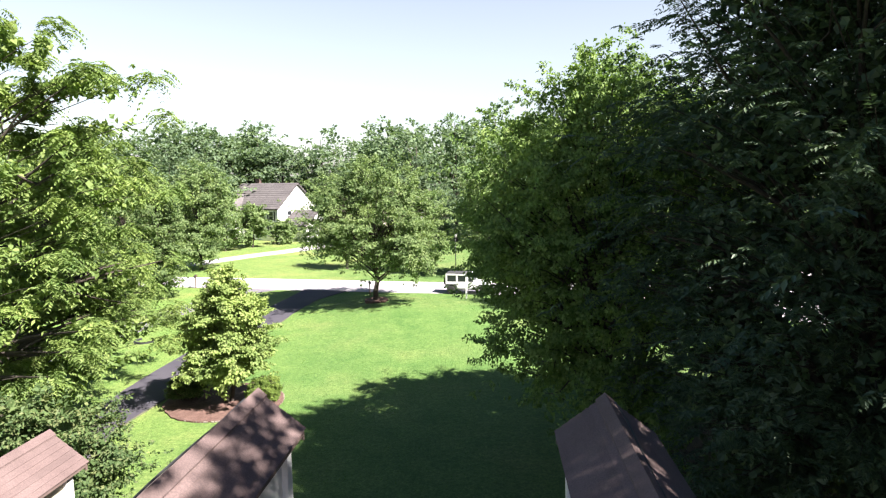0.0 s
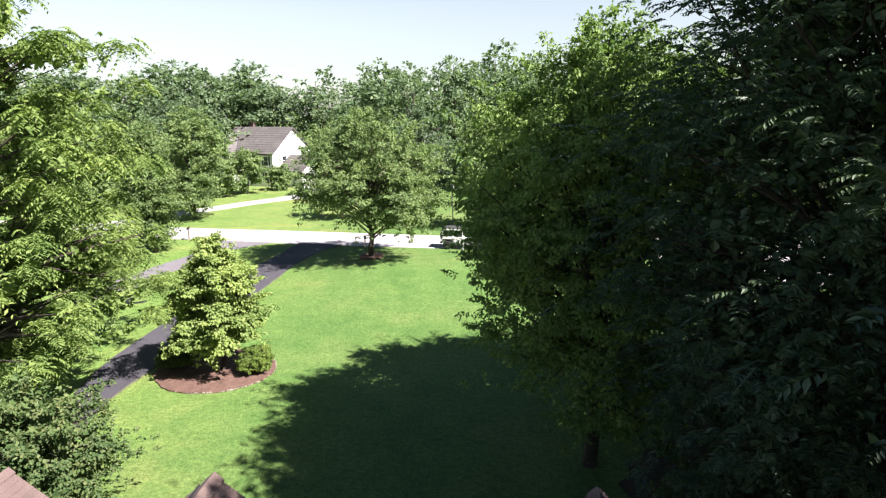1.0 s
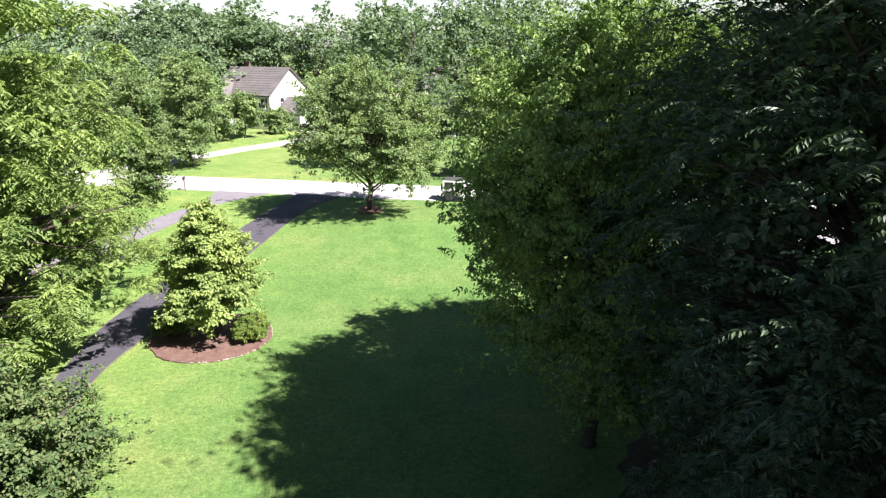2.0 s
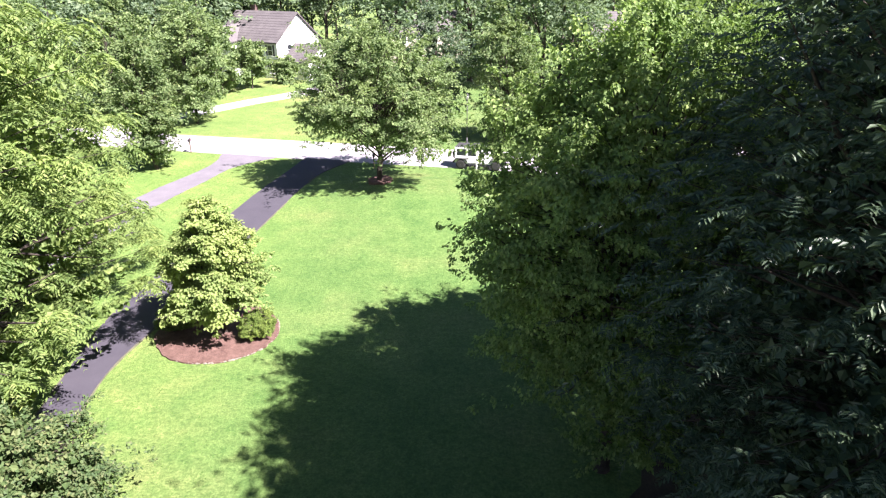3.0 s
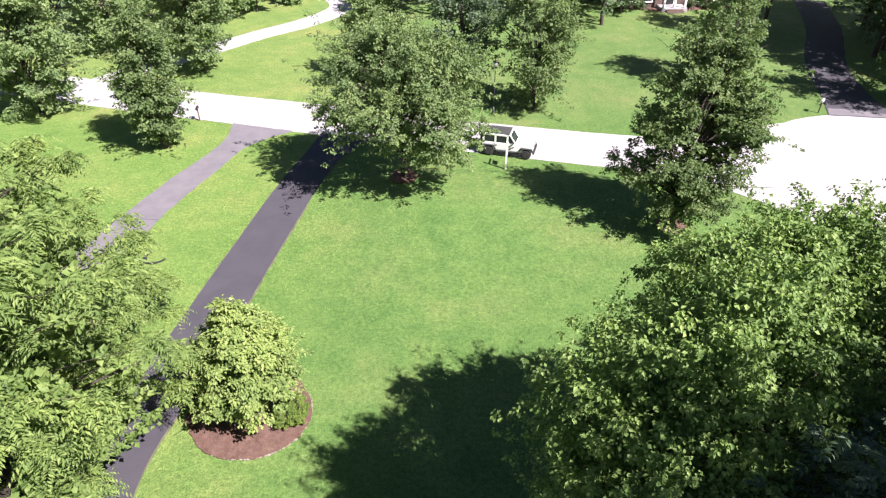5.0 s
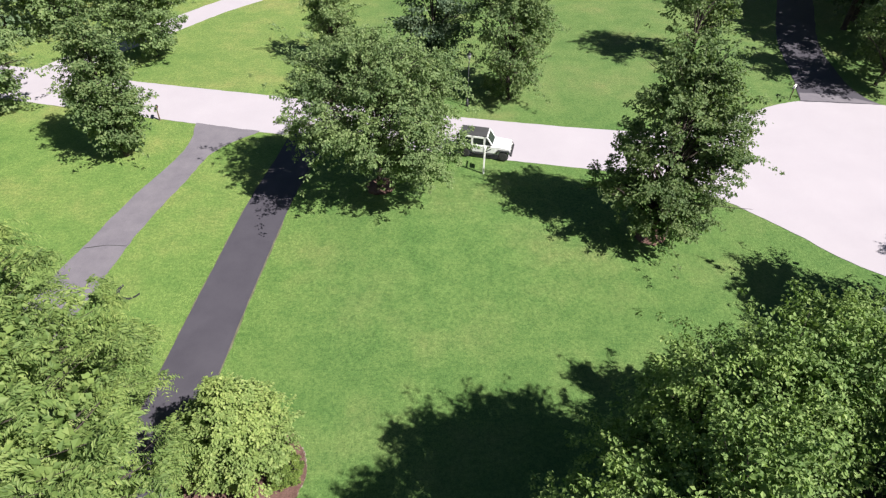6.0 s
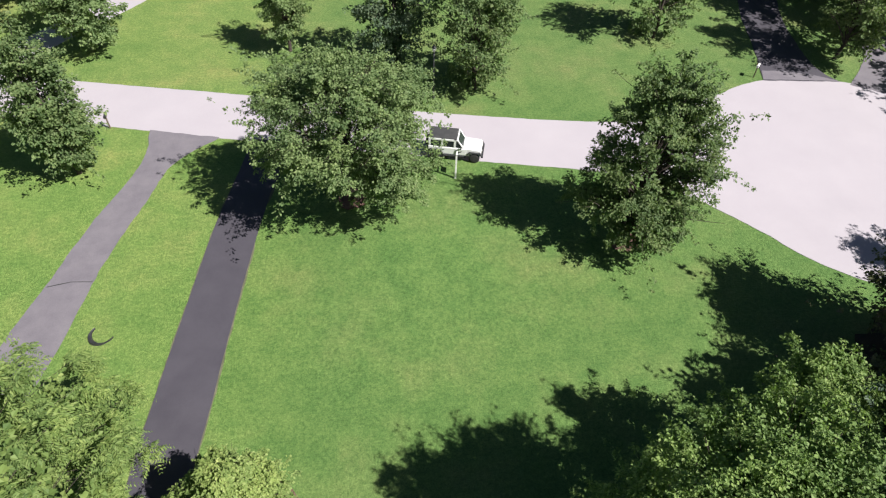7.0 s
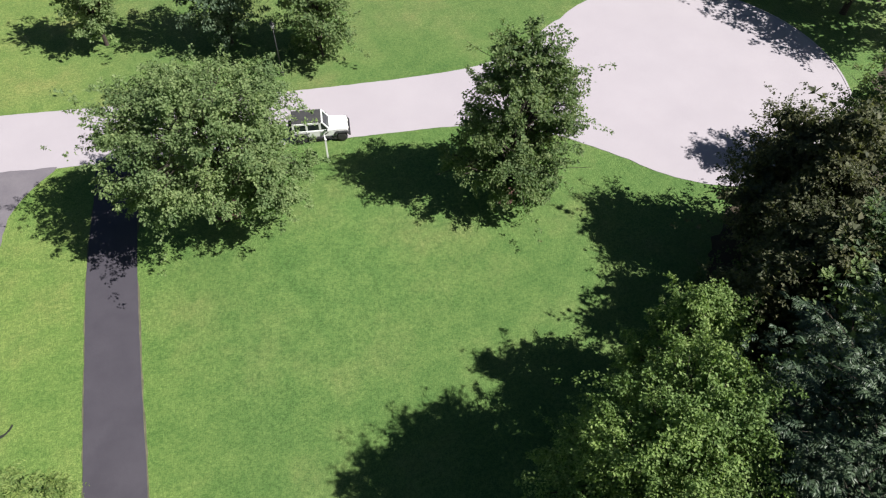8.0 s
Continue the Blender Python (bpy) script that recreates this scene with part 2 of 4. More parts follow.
def lathe(name, profile, material, parent=None, label="", sides=16, m=None):
    """Profile of (radius, height), turned round z."""
    bm = bmesh.new()
    rings = []
    for r, z in profile:
        rings.append([bm.verts.new((r * math.cos(2 * math.pi * i / sides), r * math.sin(2 * math.pi * i / sides), z)) for i in range(sides)])
    for lo, hi in zip(rings, rings[1:]):
        for i in range(sides):
            bm.faces.new((lo[i], lo[(i + 1) % sides], hi[(i + 1) % sides], hi[i]))
    bm.faces.new(rings[0][::-1])
    bm.faces.new(rings[-1])
    for f in bm.faces:
        f.smooth = True
    if m is not None:
        bm.transform(m)
    return part(name, bm, material, parent, label)


def smooth_line(pts, steps=8):
    """A soft curve through the given points."""
    pts = [Vector(p) for p in pts]
    ext = [pts[0] * 2 - pts[1], *pts, pts[-1] * 2 - pts[-2]]
    out = []
    for a, b, c, d in zip(ext, ext[1:], ext[2:], ext[3:]):
        for i in range(steps):
            t = i / steps
            out.append(0.5 * (2 * b + (c - a) * t + (2 * a - 5 * b + 4 * c - d) * t * t + (3 * b - a - 3 * c + d) * t ** 3))
    return out + [pts[-1]]


def slab(name, outline, z0, z1, material, label="", wobble=0.0, seed=0, parent=None):
    """A flat piece of paving or bed with a slightly uneven rim."""
    rng = random.Random(seed)
    pts = []
    n = len(outline)
    for i in range(n):
        a, b = Vector(outline[i][:2]), Vector(outline[(i + 1) % n][:2])
        k = max(1, int((b - a).length / 0.5))
        side = Vector((-(b - a).y, (b - a).x)).normalized() if (b - a).length else Vector((0, 0))
        for j in range(k):
            pts.append(a.lerp(b, j / k) + side * rng.uniform(-wobble, wobble))
    bm = bmesh.new()
    prism(bm, [(p.x, p.y) for p in pts], "z", z0, z1)
    bmesh.ops.triangulate(bm, faces=[f for f in bm.faces if len(f.verts) > 4])
    return part(name, bm, material, parent, label)


# ---- plants ----
class Twigs:
    """Gathers tapered tubes for a trunk with its limbs."""
    def __init__(self):
        self.v, self.f = [], []

    def tube(self, pts, r0, r1, sides=7):
        pts = [Vector(p) for p in pts]
        base = len(self.v)
        n = len(pts)
        u = (pts[1] - pts[0]).normalized().orthogonal().normalized()
        for i, p in enumerate(pts):
            d = (pts[min(i + 1, n - 1)] - pts[max(i - 1, 0)]).normalized()
            u = (u - d * u.dot(d)).normalized()
            w = d.cross(u)
            r = r0 + (r1 - r0) * i / (n - 1)
            for k in range(sides):
                a = 2 * math.pi * k / sides
                self.v.append(p + (u * math.cos(a) + w * math.sin(a)) * r)
        for i in range(n - 1):
            for k in range(sides):
                t = (k + 1) % sides
                self.f.append((base + i * sides + k, base + i * sides + t, base + (i + 1) * sides + t, base + (i + 1) * sides + k))

    def make(self, name, parent, label=""):
        return raw(name, [tuple(p) for p in self.v], self.f, M_BARK, parent, label, smooth=True)


def unit(a):
    return a / np.maximum(np.linalg.norm(a, axis=1, keepdims=True), 1e-6)


def leaves_mesh(name, P, D, N, L, W, material, parent, label=""):
    """Folded leaf blades: foot P, way D, face N, length L, width W."""
    D = unit(D)
    N = unit(N - D * np.sum(N * D, axis=1, keepdims=True))
    S = np.cross(D, N)
    L, W = L[:, None], W[:, None]
    mid = P + D * L * 0.45 + N * W * 0.16
    v = np.stack([P, mid + S * W * 0.5, P + D * L - N * L * 0.06, mid - S * W * 0.5], axis=1).reshape(-1, 3)
    k = np.arange(len(P), dtype=np.int32)[:, None] * 4
    f = np.concatenate([k + np.array([[0, 1, 2]]), k + np.array([[0, 2, 3]])], axis=1).reshape(-1, 3)
    return raw(name, v, f, material, parent, label)


def spray_places(lobes, count, rng, gap=0.42, clump=0.75, core=0.2, each=11, rough=0.34, rise=0.3, stretch=1.0, tufted=False):
    """Places of leaf sprays: boughs gathered in clumps over the skin of a crown of overlapping lobes, with gaps between; and the way outwards at each."""
    lobes = np.array(lobes, dtype=float)
    area = lobes[:, 3] * lobes[:, 4] + lobes[:, 4] * lobes[:, 5] + lobes[:, 3] * lobes[:, 5]
    want = max(8, count // each)
    outP, outN = [], []
    need, tries = want, 0
    while need > 0 and tries < 14:
        tries += 1
        n = need * 3 + 30
        k = rng.choice(len(lobes), n, p=area / area.sum())
        d = unit(rng.normal(size=(n, 3)))
        r = np.where(rng.random(n) < core, rng.uniform(0.3, 0.75, n), 0.97 + rng.normal(0, 0.085, n))
        bulge = np.array([noise.noise(Vector(dd * 2.0 + kk * 7.3)) for dd, kk in zip(d, k)])
        r = np.minimum(r * (1.0 + rough * bulge), 1.16)
        p = lobes[k, :3] + d * lobes[k, 3:6] * r[:, None]
        q = np.linalg.norm((p[:, None, :] - lobes[None, :, :3]) / lobes[None, :, 3:6], axis=2)
        q[np.arange(n), k] = 9
        keep = (q.min(axis=1) > 0.74) | (rng.random(n) < 0.10)
        holes = np.array([noise.noise(Vector(pp * 0.6)) for pp in p])
        keep &= (holes > -gap + rng.normal(0, 0.08, n)) & (p[:, 2] > 0.3)
        p, d, kk = p[keep][:need], d[keep][:need], k[keep][:need]
        outP.append(p)
        outN.append(unit(d / lobes[kk, 3:6]))
        need -= len(p)
    C, O = np.concatenate(outP), np.concatenate(outN)
    gaps = np.linalg.norm(C[:, None, :] - C[None, :, :], axis=2)
    near = np.sum(gaps < 2.6 * clump, axis=1)
    alone = near < 0.3 * np.median(near)
    C, O = C[~alone], O[~alone]
    return (tufts(C, O, rng, clump, each) if tufted else shoots(C, O, rng, clump, each, rise, stretch)) + (C,)


def shoots(C, O, rng, clump, each, rise=0.3, stretch=1.0):
    """Leafy shoots that fan out of each bough end C, outwards along O: places along them, ways, and how slender the shoot is there."""
    size = clump * np.exp(rng.normal(0, 0.28, len(C)))
    num = np.maximum(2, (each / 4.6 * (size / clump) ** 1.5).astype(int))
    idx = np.repeat(np.arange(len(C)), num)
    n = len(idx)
    o = O[idx]
    way = unit(o * np.array([1, 1, 0.75]) * 0.95 + rng.normal(size=(n, 3)) * 0.55 + np.array([0, 0, rise]))
    ln = size[idx] * stretch * np.exp(rng.normal(0.15, 0.38, n))
    foot = C[idx] - o * (size[idx] * 0.45)[:, None] + rng.normal(size=(n, 3)) * (size[idx] * 0.22)[:, None]
    P, N, T = [], [], []
    for t in (0.22, 0.52, 0.80, 1.0):
        p = foot + way * (ln * t)[:, None] + np.array([0, 0, -0.16]) * (ln * t * t)[:, None] + rng.normal(size=(n, 3)) * (0.05 * size[idx])[:, None]
        P.append(p)
        N.append(unit(way + 0.25 * o))
        T.append(np.full(n, 1.15 - 0.62 * t))
    P, N, T = np.concatenate(P), np.concatenate(N), np.concatenate(T)
    ok = P[:, 2] > 0.15
    return P[ok], N[ok], T[ok]


def tufts(C, O, rng, clump, each):
    """Fountains of long leaves that spring from each bough end and hang over on all sides."""
    num = np.maximum(8, (each * np.exp(rng.normal(0, 0.25, len(C)))).astype(int))
    idx = np.repeat(np.arange(len(C)), num)
    n = len(idx)
    a = rng.uniform(0, 2 * math.pi, n)
    flat = np.column_stack([np.cos(a), np.sin(a), np.zeros(n)])
    P = C[idx] + O[idx] * clump * 0.3 + rng.normal(size=(n, 3)) * np.array([0.24, 0.24, 0.14]) * clump
    return P, unit(flat + O[idx] * np.array([0.6, 0.6, 0.2]) + np.array([0, 0, 0.3])), np.ones(n)


def broad_leaves(P, N, T, rng, per, spread, size, droop=0.15, up=0.7, flat=0.45):
    """Sprays of single broad leaves round the shoots."""
    n = len(P) * per
    c, o, t = (np.repeat(k, per, axis=0) for k in (P, N, T))
    off = rng.normal(size=(n, 3)) * np.array([1, 1, flat]) * spread * 0.55 * t[:, None]
    d = unit(off + o * 0.5 * spread + np.array([0, 0, -droop]) + rng.normal(size=(n, 3)) * 0.12)
    face = unit(np.array([0, 0, up]) + o * 0.45 + rng.normal(size=(n, 3)) * 0.48)
    ln = size * rng.uniform(0.65, 1.3, n)
    return c + off, d, face, ln, ln * rng.uniform(0.55, 0.85, n)


def pinnate_leaves(P, N, rng, pairs, length, leaflet, droop=0.5):
    """Long feather-shaped leaves that arch outwards and hang."""
    out = [[] for _ in range(5)]
    n = len(P)
    way = unit(N * np.array([1, 1, 0.35]) * 0.8 + rng.normal(size=(n, 3)) * np.array([0.62, 0.62, 0.3]) + np.array([0, 0, 0.22]))
    ln = length * rng.uniform(0.7, 1.25, n)
    side = unit(np.cross(way, np.array([0, 0, 1.0])) + 1e-4)
    for j in range(pairs):
        t = (j + 0.8) / pairs
        foot = P + way * (ln * t)[:, None] + np.array([0, 0, -1.0]) * (ln * droop * t * t)[:, None]
        along = unit(way + np.array([0, 0, -1.0]) * (2 * droop * t))
        for s in (-1, 1):
            size = leaflet * rng.uniform(0.8, 1.2, n) * (0.65 + 0.7 * math.sin(math.pi * min(1, t * 0.85 + 0.1)))
            d = unit(side * s + along * 0.55 + np.array([0, 0, -0.25]) + rng.normal(size=(n, 3)) * 0.12)
            face = unit(np.array([0, 0, 1.0]) - along * 0.1 + side * s * 0.2 + rng.normal(size=(n, 3)) * 0.38)
            for bag, item in zip(out, (foot, d, face, size, size * 0.36)):
                bag.append(item)
    return [np.concatenate(b) for b in out]


def trunk_and_limbs(tree, ends, height, radius, fork, rng, lean=(0, 0), twigs=40, stems=1, limb=1.0, leader=0.86, full=True):
    tw = Twigs()
    topx, topy = lean
    feet = [(0.0, 0.0)] if stems == 1 else [(0.22 * math.cos(a), 0.22 * math.sin(a)) for a in (0.4, 2.5, 4.5)][:stems]
    for fx, fy in feet:
        bend = [(fx + rng.normal(0, 0.05), fy + rng.normal(0, 0.05), z) for z in (-0.15,)]
        for i in range(1, 8):
            t = i / 7
            bend.append((fx * (1 + 3 * t) + topx * t + rng.normal(0, 0.1), fy * (1 + 3 * t) + topy * t + rng.normal(0, 0.1), height * leader * t))
        tw.tube(bend[:1] + [(bend[0][0], bend[0][1], 0.12)], radius * 1.5, radius * 1.05, 9)
        tw.tube([(bend[0][0], bend[0][1], 0.1)] + bend[1:], radius * 1.05, radius * 0.12, 9)
    for i in range(twigs):
        end = Vector(ends[rng.integers(len(ends))])
        z0 = min(height * leader * 0.93, max(fork * rng.uniform(0.8, 1.25), end.z * rng.uniform(0.35, 0.7)))
        t = z0 / (height * leader)
        start = Vector((topx * t, topy * t, z0))
        mid = start.lerp(end, 0.5) + Vector((*rng.normal(0, 0.03 * (end - start).length, 2), 0.10 * (end - start).length))
        r = radius * (0.42 * (1 - t) + 0.10) * limb
        tw.tube(smooth_line([start, mid, end], 4), r, 0.012, 5)
        for _ in range(2):
            e2 = mid.lerp(end, 0.6) + Vector(rng.normal(0, 0.8 * min(1.0, height / 13), 3))
            tw.tube([mid.lerp(end, rng.uniform(0, 0.5)), mid.lerp(e2, 0.7), e2], r * 0.4, 0.01, 3)
    for end in ends if full else ():
        e = Vector(end)
        t = min(0.95, max(0.1, (e.z * 0.72) / (height * leader)))
        root = e.lerp(Vector((topx * t, topy * t, e.z * 0.8)), 0.4)
        tw.tube([root, root.lerp(e, 0.55) + Vector((0, 0, 0.08)), e], 0.022, 0.007, 3)
    return tw.make("trunk", tree, "")


def tree(x, y, lobes, style, sprays, seed, height, radius, fork, label, category="tree", name="tree", twigs=40, stems=1,
         per=16, spread=0.5, size=0.14, pairs=7, length=0.55, leaflet=0.13, droop=0.5, gap=0.3, flat=0.45, up=0.7, core=0.2, rz=0.0, group="", clump=0.75, each=11, inner=2.5, deep_size=1.4, limb=1.0, hang=0.15, rise=0.3, stretch=1.0, leader=0.86, rough=0.34):
    """A tapered trunk with limbs and a crown of single leaves. The lobes are ellipsoids (x, y, z, rx, ry, rz) round the trunk's foot."""
    rng = np.random.default_rng(seed)
    t = empty(name, x, y, float(swell(np.float64(x), np.float64(y))), rz)
    tagged(t, label, category, group)
    P, N, T, C = spray_places(lobes, sprays, rng, gap, clump, core, each, rough, rise, stretch, style == "locust")
    if radius:
        trunk_and_limbs(t, C, height, radius, fork, rng, twigs=twigs, stems=stems, limb=limb, leader=leader, full=not group)
    if style in ("walnut", "locust"):
        data = pinnate_leaves(P, N, rng, pairs, length, leaflet, droop)
    else:
        data = broad_leaves(P, N, T, rng, per, spread, size, hang, up, flat)
    if inner:
        q = rng.integers(len(P), size=int(len(P) * inner))
        mid = np.mean(np.array(lobes)[:, :3], axis=0)
        deep = P[q] + (mid * np.array([1, 1, 0]) + np.array([0, 0, 1]) * P[q][:, 2:3] - P[q]) * rng.uniform(0.2, 0.65, (len(q), 1))
        deep = np.column_stack([deep[:, :2], np.maximum(deep[:, 2] - 0.3, 0.4)])
        big = deep_size * (size if style not in ("walnut", "locust") else leaflet) * rng.uniform(0.8, 1.3, len(q))
        face = unit(np.array([0.2, -0.1, 1.0]) + rng.normal(size=(len(q), 3)) * 0.5)
        data = [np.concatenate(two) for two in zip(data, (deep, unit(rng.normal(size=(len(q), 3))), face, big, big * 0.8))]
    leaves_mesh("crown", *data, LEAF[style], t)
    return t


def oval(h, r, low, waist=0.45, n=5, lump=0.25, seed=0, squash=1.0):
    """Lobes for a plain tree: a stack that swells and narrows, with side lumps."""
    rng = random.Random(seed)
    out = []
    for i in range(n):
        t = i / (n - 1)
        z = low + (h - low) * (0.12 + 0.76 * t)
        rr = r * (math.sin(math.pi * (0.22 + 0.68 * (t ** (0.5 / waist) if waist != 0.5 else t)))) ** 0.8
        out.append((rng.uniform(-lump, lump) * r * 0.5, rng.uniform(-lump, lump) * r * 0.5, z, rr * 0.86, rr * 0.86 * squash, (h - low) / n * 0.95))
        for _ in range(2):
            a = rng.uniform(0, 6.28)
            out.append((math.cos(a) * rr * 0.6, math.sin(a) * rr * 0.6, z + rng.uniform(-0.4, 0.4), rr * 0.5, rr * 0.5, (h - low) / n * 0.6))
    return out


def dome(h, r, low, seed):
    """Lobes for a big rounded woodland crown."""
    rng = random.Random(seed)
    out = [(0, 0, low + (h - low) * 0.42, r * 0.92, r * 0.92, (h - low) * 0.42), (rng.uniform(-0.15, 0.15) * r, rng.uniform(-0.15, 0.15) * r, h * 0.76, r * 0.62, r * 0.62, h * 0.22)]
    for i in range(6):
        a = i * 1.05 + rng.uniform(-0.3, 0.3)
        out.append((math.cos(a) * r * 0.5, math.sin(a) * r * 0.5, h * rng.uniform(0.5, 0.78), r * 0.48, r * 0.48, h * 0.16))
    return out

# ---- ground, road, drives ----
def swell(x, y):
    """The lawn lifts a little towards the shade tree and falls off again before the road and the drive."""
    across = np.where(x < -4.0, (x + 4.0) / 4.3, (x + 4.0) / 8.0)
    along = np.where(y < 48.5, (y - 48.5) / 7.0, (y - 48.5) / 2.9)
    return 0.6 * np.exp(-across ** 2 - along ** 2)


def ground_sheet():
    """One sheet to the horizon, finer near the house, all but level."""
    def steps(a, b):
        s = [-3000, -1500, -800, -400, -220]
        s += list(np.arange(a, b + 1, 2.0))
        return s + [220, 400, 800, 1500, 3000]
    xs, ys = steps(-140, 140), steps(-60, 200)
    xs, ys = np.array(sorted(xs)), np.array(sorted(ys))
    X, Y = np.meshgrid(xs, ys)
    Z = swell(X, Y)
    v = np.stack([X.ravel(), Y.ravel(), Z.ravel()], axis=1)
    n = len(xs)
    i = (np.arange(len(ys) - 1)[:, None] * n + np.arange(n - 1)[None, :]).ravel()
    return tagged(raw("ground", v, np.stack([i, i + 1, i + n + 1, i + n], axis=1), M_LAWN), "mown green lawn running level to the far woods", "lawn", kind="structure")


ground_sheet()


def arc(cx, cy, r, a0, a1, n):
    return [(cx + r * math.cos(radians(a0 + (a1 - a0) * i / n)), cy + r * math.sin(radians(a0 + (a1 - a0) * i / n))) for i in range(n + 1)]


def line2(pts, steps=6):
    return [(p.x, p.y) for p in smooth_line([(x, y, 0) for x, y in pts], steps)]


near_kerb = line2([(-110, 84), (-60, 69.2), (-36.3, 63.0), (-24.2, 60.1), (-13.5, 57.6), (3.1, 54.1), (11.4, 52.4), (15.6, 51.0), (19.3, 48.2)])
far_kerb = line2([(25.6, 61.6), (20.6, 59.3), (15.0, 58.3), (1.0, 60.5), (-15.8, 64.3), (-26.9, 66.6), (-39.2, 69.6), (-60, 75.2), (-110, 90.5)])
road = slab("road", near_kerb + arc(33.3, 51.2, 12.7, -149, 124, 40) + far_kerb, -0.2, 0.025, M_CONCRETE, wobble=0.03, seed=1)
tagged(road, "pale sunlit concrete road ending in a round turning circle", "road", kind="structure")

d1_left = [(-13.6, 12), (-14.5, 18), (-15.4, 23.5), (-16.2, 28.5), (-16.2, 32), (-15.9, 36), (-15.35, 42), (-14.7, 48.5), (-13.9, 53.5), (-13.3, 57.9)]
d1_right = [(-9.0, 57.0), (-11.0, 53), (-11.65, 49), (-12.1, 45), (-12.65, 39), (-13.05, 33.8), (-13.6, 29), (-14.0, 26), (-13.7, 22.5), (-12.4, 17), (-10.6, 12)]
drive = slab("driveway", line2(d1_left, 4) + line2(d1_right, 4), -0.2, 0.04, M_ASPHALT, wobble=0.012, seed=2)
verge = slab("driveway_verge", line2([(x - 0.06, y) for x, y in d1_left[:-1]], 4) + line2([(x + 0.08, y) for x, y in d1_right[1:]], 4), -0.15, 0.02, M_DRY, wobble=0.04, seed=21)
tagged(verge, "thin strip of dry earth along the dark driveway", "verge", kind="structure")
tagged(drive, "fresh dark grey asphalt driveway with crisp straight edges", "driveway", kind="structure")
drive = slab("driveway", line2([(-27.5, 26), (-26.2, 34), (-25.0, 40), (-24.0, 43.9), (-22.9, 49), (-21.0, 55.4), (-21.3, 59.5)], 4)
             + line2([(-15.8, 58.2), (-18.6, 55.4), (-19.7, 51.5), (-21.2, 44.8), (-21.9, 39), (-23.2, 33), (-24.4, 26)], 4), -0.2, 0.035, M_OLD_ASPHALT, wobble=0.05, seed=3)
crack = slab("sealed_crack", [(-23.95, 43.75), (-22.6, 44.05), (-21.35, 43.95), (-21.35, 43.99), (-22.6, 44.10), (-23.95, 43.80)], 0.03, 0.04, M_SEAL, wobble=0.02, seed=31)
tagged(crack, "dark sealed crack across the worn driveway", "crack", kind="structure")
tagged(drive, "worn pale grey asphalt driveway with a sealed crack", "driveway", kind="structure")
drive = slab("driveway", line2([(-39, 69.4), (-36, 74.5), (-31.6, 80.5), (-27.5, 86.5), (-23.5, 91.6), (-20.5, 98), (-22, 103)], 4)
             + line2([(-17, 103), (-16.8, 97), (-20.6, 89.5), (-25.2, 84.0), (-29.2, 78), (-33, 72.5), (-35, 68.5)], 4), -0.2, 0.03, M_CONCRETE, wobble=0.05, seed=4)
tagged(drive, "pale curving driveway across the road", "driveway", kind="structure")
drive = slab("driveway", line2([(31.0, 63.6), (32.6, 69), (35.0, 78), (41, 92), (45.3, 106)], 4) + line2([(49.3, 105), (45.0, 91), (39.0, 77), (37.2, 69), (37.0, 65.0), (37.9, 63.0)], 4), -0.2, 0.035, M_ASPHALT, wobble=0.05, seed=5)
tagged(drive, "dark asphalt driveway shaded by trees", "driveway", kind="structure")
apron = slab("driveway_apron", [(31.05, 63.75), (31.6, 65.2), (33.6, 65.0), (36.0, 64.2), (37.75, 63.2), (37.8, 63.08)], -0.1, 0.043, M_OLD_ASPHALT, wobble=0.04, seed=35)
tagged(apron, "paler worn apron at the mouth of the dark driveway", "driveway", kind="structure")
drive = slab("driveway", line2([(38.6, 62.4), (41.0, 65), (43.2, 68), (46, 76)], 4) + line2([(50, 75), (46.6, 67), (44.2, 63), (42.4, 60.0)], 4), -0.2, 0.035, M_OLD_ASPHALT, wobble=0.05, seed=6)
tagged(drive, "short grey driveway off the turning circle", "driveway", kind="structure")

bed_rim = line2([(-13.3, 28.0), (-12.6, 26.95), (-11.8, 26.25), (-10.5, 25.95), (-9.2, 26.2), (-8.2, 27.0), (-7.8, 28.1), (-8.0, 29.3), (-8.9, 30.5), (-10.4, 31.0), (-11.8, 30.8), (-12.9, 30.0), (-13.4, 28.8)], 4)
bed = slab("mulch_bed", bed_rim, -0.1, 0.07, M_MULCH, wobble=0.06, seed=7)
tagged(bed, "reddish brown bark mulch bed under the dogwood", "flower bed", kind="structure")
# dark brown sheet over the ground beneath the trees
wood_ground = slab("woodland_floor", line2([(4, -14), (3.2, 0), (4.5, 9), (4.8, 15), (6.5, 20), (9.5, 24), (13, 27.5), (17.5, 31), (22, 34.5), (27, 38.2), (34, 38.0), (44, 43), (56, 49), (75, 52), (80, 20), (60, -10), (30, -20)], 4), -0.1, 0.02, M_SOIL, wobble=0.3, seed=8)
tagged(wood_ground, "dark ground under the trees", "woodland floor", kind="structure")
mound = slab("mulch_bed", line2([(44.6, 62.2), (47, 61.0), (50, 61.5), (52, 64), (50.5, 66.5), (47.8, 66.8), (45.8, 65)], 4), -0.1, 0.10, M_EARTH, wobble=0.1, seed=9)
tagged(mound, "bare brown mulch bed beside the short driveway", "flower bed", kind="structure")

